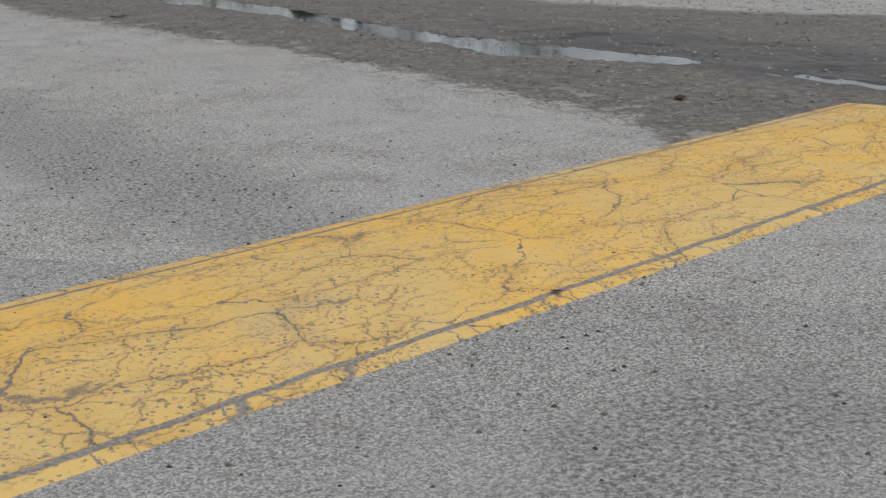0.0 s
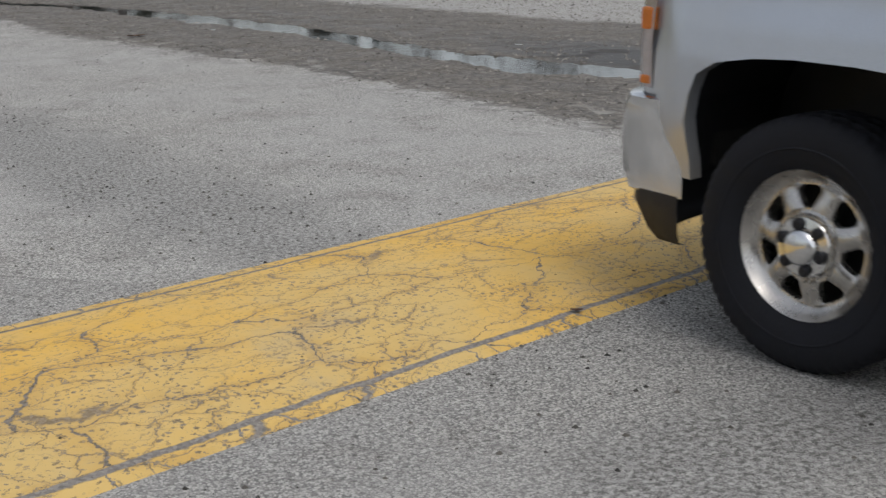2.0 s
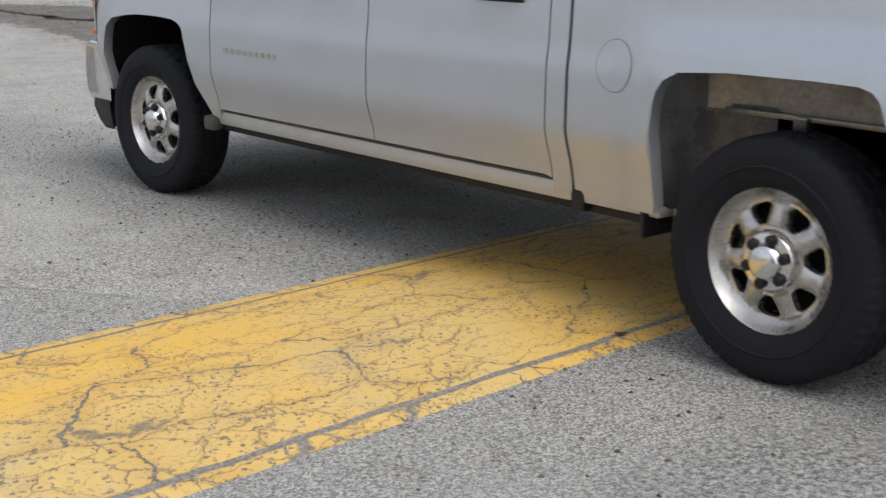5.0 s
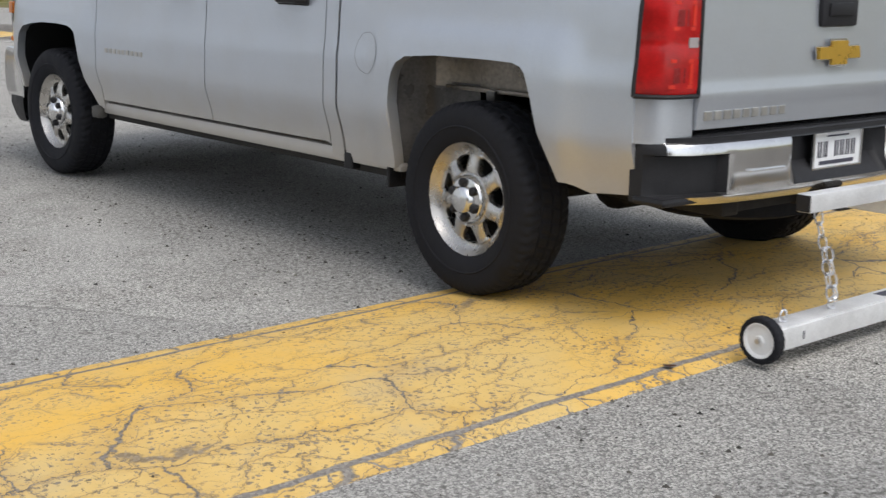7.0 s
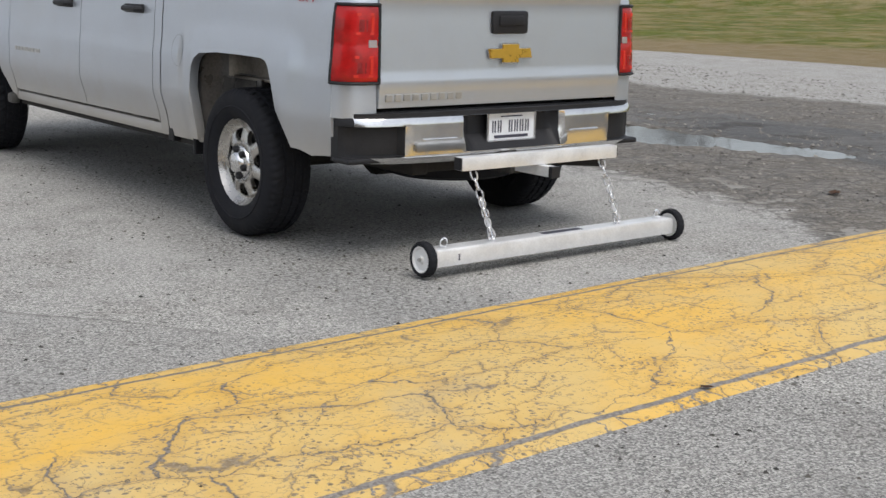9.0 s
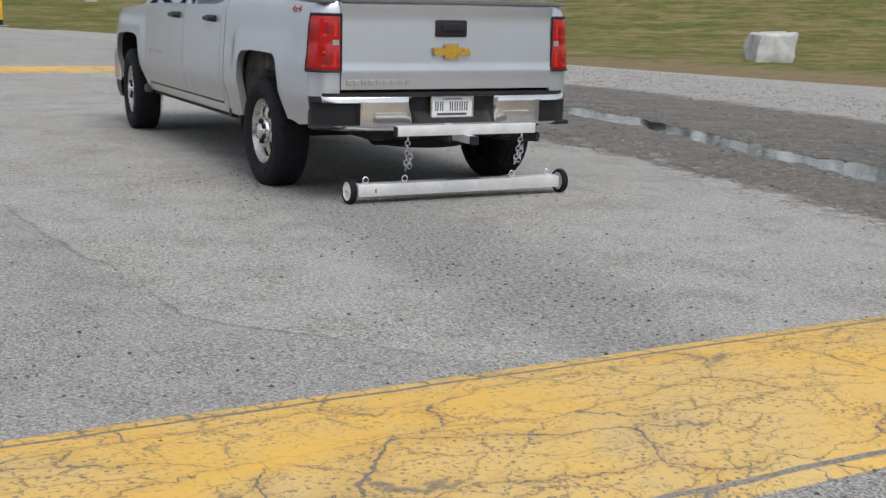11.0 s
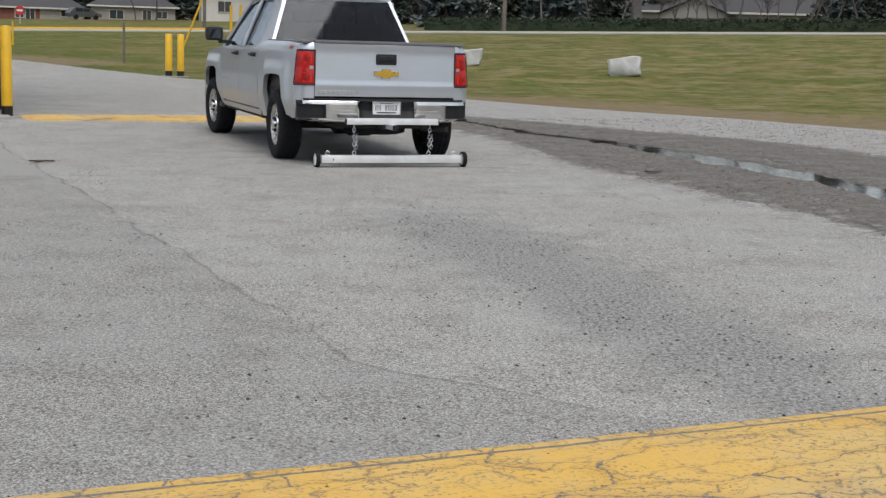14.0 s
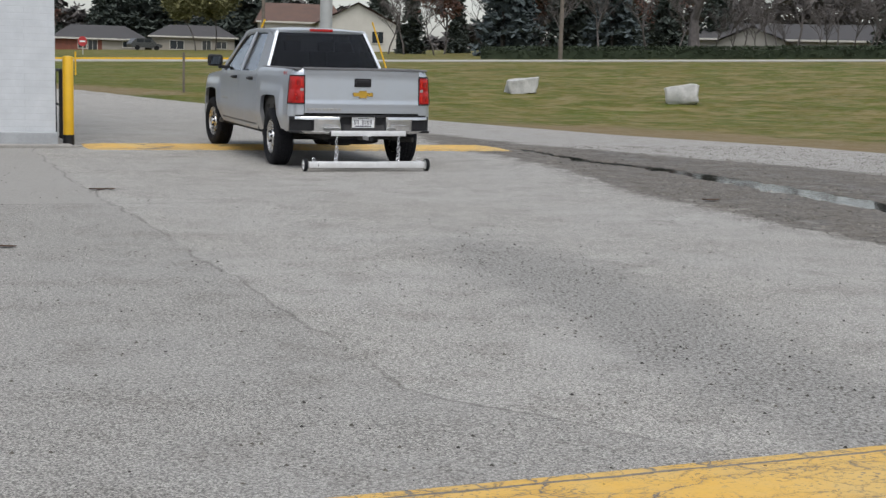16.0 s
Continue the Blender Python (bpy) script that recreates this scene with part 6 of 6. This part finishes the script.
def clump_mesh(name, points, sizes, rnd, material, parent, stretch=(1, 1, 0.6)):
    """Many small tilted leaf sprays, each a folded pair of triangles."""
    verts, faces = [], []
    for (x, y, z), s in zip(points, sizes):
        for _ in range(2):
            a, b = rnd.uniform(0, 6.28), rnd.uniform(-0.7, 0.7)
            d = Vector((math.cos(a) * math.cos(b), math.sin(a) * math.cos(b), math.sin(b)))
            e = d.cross(Vector((rnd.uniform(-1, 1), rnd.uniform(-1, 1), 1))).normalized()
            o = Vector((x, y, z)) + Vector((rnd.uniform(-s, s) * 0.4, rnd.uniform(-s, s) * 0.4, rnd.uniform(-s, s) * 0.3))
            n = len(verts)
            up = d.cross(e)
            for p in (o - d * s, o + e * s * 0.45 + up * s * 0.2, o + d * s, o - e * s * 0.45 + up * s * 0.2):
                verts.append((p.x, p.y, p.z))
            faces += [(n, n + 1, n + 2), (n, n + 2, n + 3)]
    mesh = bpy.data.meshes.new(name)
    mesh.from_pydata(verts, [], faces)
    mesh.materials.append(material)
    ob = new(name, mesh)
    ob.parent = parent
    return ob


def conifer(height, radius, seed, material, label, bare=0.06):
    rnd = random.Random(seed)
    t = thing("conifer", label, "tree", "trees behind the lawn")
    part("trunk", tube(bmesh.new(), [(0, 0, -0.4), (0.05, 0, height * 0.5), (0, 0, height)], [0.02 * height, 0.013 * height, 0.01], 8), BARK, t)
    pts, sizes = [], []
    levels = int(height * 3.4)
    for i in range(levels):
        f = i / levels
        z = height * (bare + (1 - bare) * f)
        reach = radius * (1 - f) ** 0.85 * rnd.uniform(0.72, 1.12) + 0.12
        for k in range(max(4, int(9 * (1 - f)) + 3)):
            a = rnd.uniform(0, 6.28)
            rr = reach * rnd.uniform(0.75, 1.1)
            for q in (0.3, 0.55, 0.78, 1.0):
                pts.append((rr * q * math.cos(a), rr * q * math.sin(a), z - 0.25 * rr * q * q + rnd.uniform(-0.12, 0.12)))
                sizes.append(0.20 + 0.028 * height * rnd.uniform(0.5, 1.0))
    clump_mesh("crown", pts, sizes, rnd, material, t)
    return t


def broad_tree(height, seed, material, label, leaves=0, spread=0.6, trunk=0.012):
    """A forked trunk with three orders of limbs; leaves: how many sprays."""
    rnd = random.Random(seed)
    t = thing("broadleaf_tree", label, "tree", "trees behind the lawn")
    bm, twigs = bmesh.new(), []

    def limb(p, d, length, r, order):
        pts, q, e = [p], p, d.copy()
        for _ in range(3):
            e = (e + Vector((rnd.uniform(-0.22, 0.22), rnd.uniform(-0.22, 0.22), rnd.uniform(-0.04, 0.16)))).normalized()
            q = q + e * length / 3
            pts.append(q)
        tube(bm, pts, [r, r * 0.82, r * 0.64, r * 0.45], 6 if order < 2 else 3, False)
        twigs.extend(pts[1:] if order > 0 else [])
        if order < 4:
            for k in range((5, 5, 4, 4)[order]):
                o = pts[rnd.choice((1, 2, 3)) if order else rnd.choice((2, 3, 3))]
                a = rnd.uniform(0, 6.28)
                side = Vector((math.cos(a), math.sin(a), rnd.uniform(0.0, 0.7))).normalized()
                limb(o, (e * 0.62 + side * spread).normalized(), length * rnd.uniform(0.5, 0.72), max(0.011, r * 0.5), order + 1)

    limb(Vector((0, 0, -0.3)), Vector((0, 0, 1)), height * 0.42, height * trunk, 0)
    part("trunk", bm, BARK, t)
    if leaves:
        pts = [rnd.choice(twigs) + Vector((rnd.gauss(0, 0.35), rnd.gauss(0, 0.35), rnd.gauss(0, 0.3))) for _ in range(leaves)]
        clump_mesh("crown", pts, [rnd.uniform(0.16, 0.34) for _ in pts], rnd, material, t)
    return t


def plant(t, deg, d, turn=0.0, scale=1.0):
    x, y = polar(deg, d)
    m = Matrix.Translation((x, y, ground_at(x, y))) @ pose(0, 0, 0, 0, 0, turn) @ Matrix.Scale(scale, 4)
    t.matrix_basis = m
    return t


def again(t, deg, d, turn, scale=1.0):
    c = copy_thing(t, Matrix())
    if deg > 18.8:
        scale *= 1.3 if "leafless" in t["label"] else 0.72
    return plant(c, deg, d, turn, scale * (0.78 if 11 < deg <= 18.8 else 0.95 if 9 < deg <= 11 else 1.0))


def woods():
    spruce = plant(conifer(10.5, 2.5, 1, SPRUCE, "blue-grey spruce with drooping branches behind the hedge"), 2.3, 106, 0)
    pine = plant(conifer(12, 3.0, 2, PINE, "dark green pine behind the houses", 0.12), -14.4, 182, 0)
    slim = plant(conifer(9.5, 1.8, 3, PINE, "slim dark conifer behind the hedge", 0.03), 5.9, 112, 0)
    bare = plant(broad_tree(8.2, 4, None, "leafless grey tree with fine twigs"), 8.4, 96, 0)
    bare2 = plant(broad_tree(8.2, 5, None, "leafless spreading tree with many thin limbs", 0, 0.75), 14.6, 94, 0)
    rust = plant(broad_tree(9, 6, RUST, "oak with rust-brown autumn leaves", 900), 3.9, 118, 0)
    olive = plant(broad_tree(8, 7, OLIVE, "small tree with thin yellow-green leaves", 3200), -10.7, 150, 0)
    thick = plant(broad_tree(10, 8, None, "old leafless tree with a thick dark trunk", 0, 0.5, 0.045), 10.5, 90, 0)
    for deg, d, s in ((-16.9, 186, 1.15), (-13.2, 184, 1.1), (-12.0, 186, 1.3), (-8.9, 178, 1.4), (-7.9, 176, 1.3), (-5.6, 184, 1.0), (-3.0, 180, 0.9), (-13.9, 188, 1.2), (-9.6, 182, 1.2), (-11.4, 190, 1.2), (7.6, 132, 0.95), (11.3, 146, 1.0), (18.5, 132, 1.0), (24.5, 136, 0.9), (31, 132, 1.05), (38, 140, 1.0)):
        again(pine, deg, d, deg * 37, s)
    for deg, d, s in ((3.1, 110, 0.85), (6.9, 108, 1.0), (18.9, 110, 0.95), (21.0, 106, 0.8), (28.4, 112, 0.95), (34.5, 110, 0.9)):
        again(spruce, deg, d, deg * 53, s)
    for deg, d, s in ((5.0, 114, 1.1), (-1.6, 124, 0.8), (0.4, 128, 0.7), (9.3, 118, 1.0), (20.0, 118, 1.1), (26.2, 120, 1.0), (36.5, 118, 1.1)):
        again(slim, deg, d, deg * 71, s)
    for deg, d, s in ((-2.6, 122, 0.9), (-0.6, 110, 0.8), (1.3, 112, 0.95), (4.6, 104, 0.95), (6.4, 98, 1.0), (9.7, 100, 0.9), (12.4, 98, 0.85), (17.4, 96, 1.0), (19.4, 100, 0.9), (22.3, 97, 1.05), (25.3, 99, 0.95), (27.4, 96, 1.0), (30.0, 100, 1.1), (33.0, 97, 0.95), (36.0, 102, 1.0), (-16.6, 176, 0.9)):
        again(bare, deg, d, deg * 91, s)
    for deg, d, s in ((11.9, 93, 0.95), (13.4, 99, 1.0), (16.2, 95, 1.05), (18.5, 98, 0.9), (23.6, 94, 1.0), (29.0, 95, 1.0), (-1.9, 116, 1.0)):
        again(bare2, deg, d, deg * 113, s)
    for deg, d, s in ((12.1, 95, 0.72), (12.9, 92, 0.66), (13.8, 94, 0.75), (14.2, 97, 0.6), (15.3, 93, 0.78), (15.8, 97, 0.7), (16.8, 94, 0.8), (17.6, 92, 0.74), (18.3, 95, 0.82), (11.2, 94, 0.7)):
        again(bare if int(deg * 10) % 2 else bare2, deg, d, deg * 57, s)
    for deg, d, s in ((-0.2, 120, 0.95), (5.4, 122, 0.9), (-16.9, 172, 0.8), (20.6, 112, 0.9), (31.6, 112, 1.0), (8.9, 124, 0.9)):
        again(rust, deg, d, deg * 131, s)
    for deg, d, s in ((-9.9, 154, 1.05),):
        again(olive, deg, d, 77, s)
    # dense far wood that closes the view
    rnd = random.Random(12)
    pts, sizes = [], []
    for _ in range(12000):
        deg, d = rnd.uniform(-32, 44), rnd.uniform(192, 206)
        x, y = polar(deg, d)
        top = 6.5 - 3.6 * smooth01(deg, -4.5, -2.0) * (1 - smooth01(deg, 1.2, 3.0)) + 1.5 * smooth01(deg, 6, 11) + 3.0 * noise.noise((deg * 0.5, 0, 0)) + 2.0 * noise.noise((deg * 2.1, 3, 0))
        pts.append((x, y, ground_at(x, y) + top * rnd.random() ** 0.8))
        sizes.append(rnd.uniform(0.6, 1.3))
    # far wood coloured pale blue-grey, with the haze painted in
    ob = clump_mesh("far_wood", pts, sizes, rnd, leaf_material("hazed_wood_foliage", (0.045, 0.046, 0.046), (0.115, 0.10, 0.095)), None)
    tagged(ob, "dark mixed wood behind the houses", "woods", kind="stuff")


def hedge(deg0, deg1, d, h):
    rnd = random.Random(31)
    t = thing("hedge", "long clipped dark green hedge behind the street", "hedge")
    pts, sizes = [], []
    for _ in range(17000):
        deg = rnd.uniform(deg0, deg1)
        x, y = polar(deg, d + rnd.uniform(-0.7, 0.9))
        top = h * (1 + 0.06 * noise.noise((deg * 1.3, 0, 5)))
        pts.append((x, y, ground_at(x, y) + top * rnd.random() ** 0.7))
        sizes.append(rnd.uniform(0.06, 0.14))
    clump_mesh("hedge_leaves", pts, sizes, rnd, HEDGE, t)
    bm = bmesh.new()
    n = 60
    rows = []
    for k in range(n + 1):
        row = []
        for dd, z in ((-0.55, -0.3), (-0.55, h - 0.25), (0.7, h - 0.25), (0.7, -0.3)):
            x, y = polar(deg0 + (deg1 - deg0) * k / n, d + dd)
            row.append(bm.verts.new((x, y, ground_at(x, y) + z)))
        rows.append(row)
    for a, b in zip(rows, rows[1:]):
        for i in range(3):
            bm.faces.new((a[i], b[i], b[i + 1], a[i + 1]))
    part("hedge_core", bm, HEDGE, t)


woods()
hedge(1.4, 40, 88.0, 0.82)


def unseen_rear_hall():
    """A plain hall, added out of view, that closes the reflections on the near side."""
    hall = thing("unseen_hall", "plain tan brick hall added out of view behind the camera", "building")
    hall.matrix_world = Matrix.Translation(uv(-13.0, -22)) @ pose(0, 0, 0, 0, 0, ROAD)
    part("wall", boxed(-8, 0, 0, 24, -0.2, 6.0), simple("tan_brick", (0.20, 0.175, 0.15), 0.9, 0, 0.2, 1.5, 0.3), hall)
    part("roof", boxed(-8.3, 0.3, -0.3, 24.3, 6.0, 6.25, bevel=0.03), ROOFGREY, hall)


unseen_rear_hall()


# ---------------------------------------------------------------- movement
DRIVE = [  # seconds, rear axle x and y, heading, roll
    (0.0, 4.75, -3.45, 7.4, 0.0), (0.75, 4.55, -2.50, 7.5, 0.0), (1.5, 4.33, -1.48, 8.6, 0.0), (2.0, 4.203, -0.787, 9.6, 0.0), (2.5, 4.038, -0.124, 10.9, 0.0), (3.0, 4.046, 0.639, 13.4, 0.0),
    (4.2, 3.665, 2.319, 16.8, 0.1), (5.5, 3.215, 3.988, 18.99, 0.4), (6.0, 3.102, 4.346, 19.4, 0.9), (6.5, 3.0, 4.66, 19.7, 0.7), (7.0, 2.849, 5.032, 20.05, 0.9), (7.5, 2.668, 5.482, 20.0, 1.0),
    (8.0, 2.478, 5.95, 20.1, 1.0), (9.3, 1.99, 7.29, 19.2, 0.4), (10.5, 1.506, 8.747, 17.93, -0.1), (11.0, 1.24, 9.599, 16.93, -0.4), (11.5, 0.961, 10.519, 15.95, -0.3), (12.0, 0.706, 11.449, 15.3, -0.2),
    (12.5, 0.455, 12.399, 15.3, -0.3), (13.0, 0.184, 13.345, 15.7, -0.2), (13.5, -0.075, 14.254, 16.5, -0.2), (14.0, -0.35, 15.165, 17.6, -0.2), (14.5, -0.643, 16.043, 18.9, -0.3), (15.0, -0.912, 16.814, 19.4, -0.3),
    (15.5, -1.184, 17.566, 20.2, -0.3), (16.0, -1.461, 18.289, 21.4, -0.4)]


def glide(rows, t):
    """A smooth path through rows of (t, values...)."""
    k = max(i for i in range(len(rows) - 1) if rows[i][0] <= t + 1e-9 or i == 0)
    p0, p1, p2, p3 = (np.array(rows[min(max(i, 0), len(rows) - 1)]) for i in (k - 1, k, k + 1, k + 2))
    h = p2[0] - p1[0]
    m1 = (p2 - p0) / max(p2[0] - p0[0], 1e-6)
    m2 = (p3 - p1) / max(p3[0] - p1[0], 1e-6)
    s = (t - p1[0]) / h
    return ((2 * s**3 - 3 * s**2 + 1) * p1 + (s**3 - 2 * s**2 + s) * h * m1 + (3 * s**2 - 2 * s**3) * p2 + (s**3 - s**2) * h * m2)[1:]


def lift(x, y):
    v = x * AY.x + y * AY.y
    return max(hump_height(v, HUMP_V), hump_height(v, 21.1))


SWAY = [  # seconds, the sweeper's shift to the truck's right, its distance behind the rear axle, its turn, the near end's hop
    (0.0, 0.0, 1.25, 0.0, 0.0), (5.5, 0.03, 1.25, 0.0, 0.0), (6.5, 0.267, 1.120, 0.0, 0.0), (7.0, 0.076, 1.276, 1.0, 0.015), (7.5, -0.04, 1.33, 2.5, 0.04), (8.0, -0.055, 1.46, 1.3, 0.05), (9.3, 0.10, 1.28, 0.0, 0.0),
    (10.5, 0.178, 1.136, -1.2, 0.0), (11.0, 0.105, 0.96, 2.8, 0.0), (11.5, 0.062, 1.22, 0.8, 0.0), (12.0, 0.03, 1.175, 1.8, 0.0), (12.5, 0.031, 1.11, 3.2, 0.0), (13.0, 0.05, 1.05, 1.4, 0.0), (13.5, 0.08, 0.96, -0.2, 0.0),
    (14.5, 0.047, 1.13, 1.0, 0.0), (15.5, 0.05, 1.14, 1.8, 0.0), (16.0, -0.009, 1.23, -0.2, 0.0)]


def motions():
    times = [k / FPS for k in range(16 * FPS + 1)]
    body, spin, gone, last = [], [], 0.0, None
    for t in times:
        x, y, h, roll = (float(a) for a in glide(DRIVE, t))
        a = radians(h)
        fx, fy = x - WB * math.sin(a), y + WB * math.cos(a)
        zr, zf = lift(x, y), lift(fx, fy)
        pitch = math.degrees(math.atan2(zf - zr, WB))
        body.append((t, pose(x, y, zr, 0, 0, h) @ pose(0, 0, 0, pitch, 0, 0) @ pose(0, 0, 0, 0, roll * 0.8, 0)))
        if last:
            gone += math.hypot(x - last[0], y - last[1])
        last = (x, y)
        # the front wheels follow the curve that the truck drives
        t0, t1 = max(0.0, t - 0.5), min(16.0, t + 0.5)
        (x0, y0, h0, _), (x1, y1, h1, _) = glide(DRIVE, t0), glide(DRIVE, t1)
        steer = math.degrees(math.atan(WB * radians(h1 - h0) / math.hypot(x1 - x0, y1 - y0)))
        spin.append((t, -math.degrees(gone / TYRE_R), max(-12.0, min(12.0, steer))))
    walk(TRUCK, body)
    for w, s, y in WHEELS:
        walk(w, [(t, pose(s * HUB_X, y, TYRE_R - 0.003, 0, 0, steer if y > 1 else 0) @ pose(0, 0, 0, a, 0, 0) @ pose(0, 0, 0, 0, 0, 180 if s > 0 else 0)) for t, a, steer in spin])
    bar, roll_, mount, hang = [], [], [], {-1: [], 1: []}
    gone, last = 0.0, None
    for t, m in body:
        dx, dy, turn, hop = (float(a) for a in glide(SWAY, t))
        p = m @ Vector((dx, -dy, 0))
        h = math.degrees(m.to_euler().z) + turn
        a = radians(h)
        ends = [lift(p.x + s * 0.825 * math.cos(a), p.y + s * 0.825 * math.sin(a)) + (hop if s < 0 else 0.0) for s in (-1, 1)]
        tilt = math.degrees(math.atan2(ends[1] - ends[0], 1.65))
        here = pose(p.x, p.y, sum(ends) / 2, 0, -tilt, h)
        bar.append((t, here))
        if last:
            gone += (p - last).length
        last = p.copy()
        roll_.append((t, -math.degrees(gone / 0.084)))
        inner = here.inverted() @ m
        fixed = inner @ pose(0, -1.25, 0.50)
        mount.append((t, fixed))
        for s in (-1, 1):
            top, low = fixed @ Vector((s * 0.42, 0, -0.034)), Vector((s * 0.42, 0, 0.150))
            hang[s].append((t, Matrix.Translation(top) @ (top - low).to_track_quat("Z", "Y").to_matrix().to_4x4()))
    walk(SWEEPER, bar)
    walk(MOUNT, mount)
    for c, s in CHAINS:
        walk(c, hang[s])
    for w, s in ROLLERS:
        walk(w, [(t, pose(s * 0.825, 0, 0.084) @ pose(0, 0, 0, a, 0, 0) @ pose(0, 0, 0, 0, 0, 180 if s > 0 else 0)) for t, a in roll_])


motions()
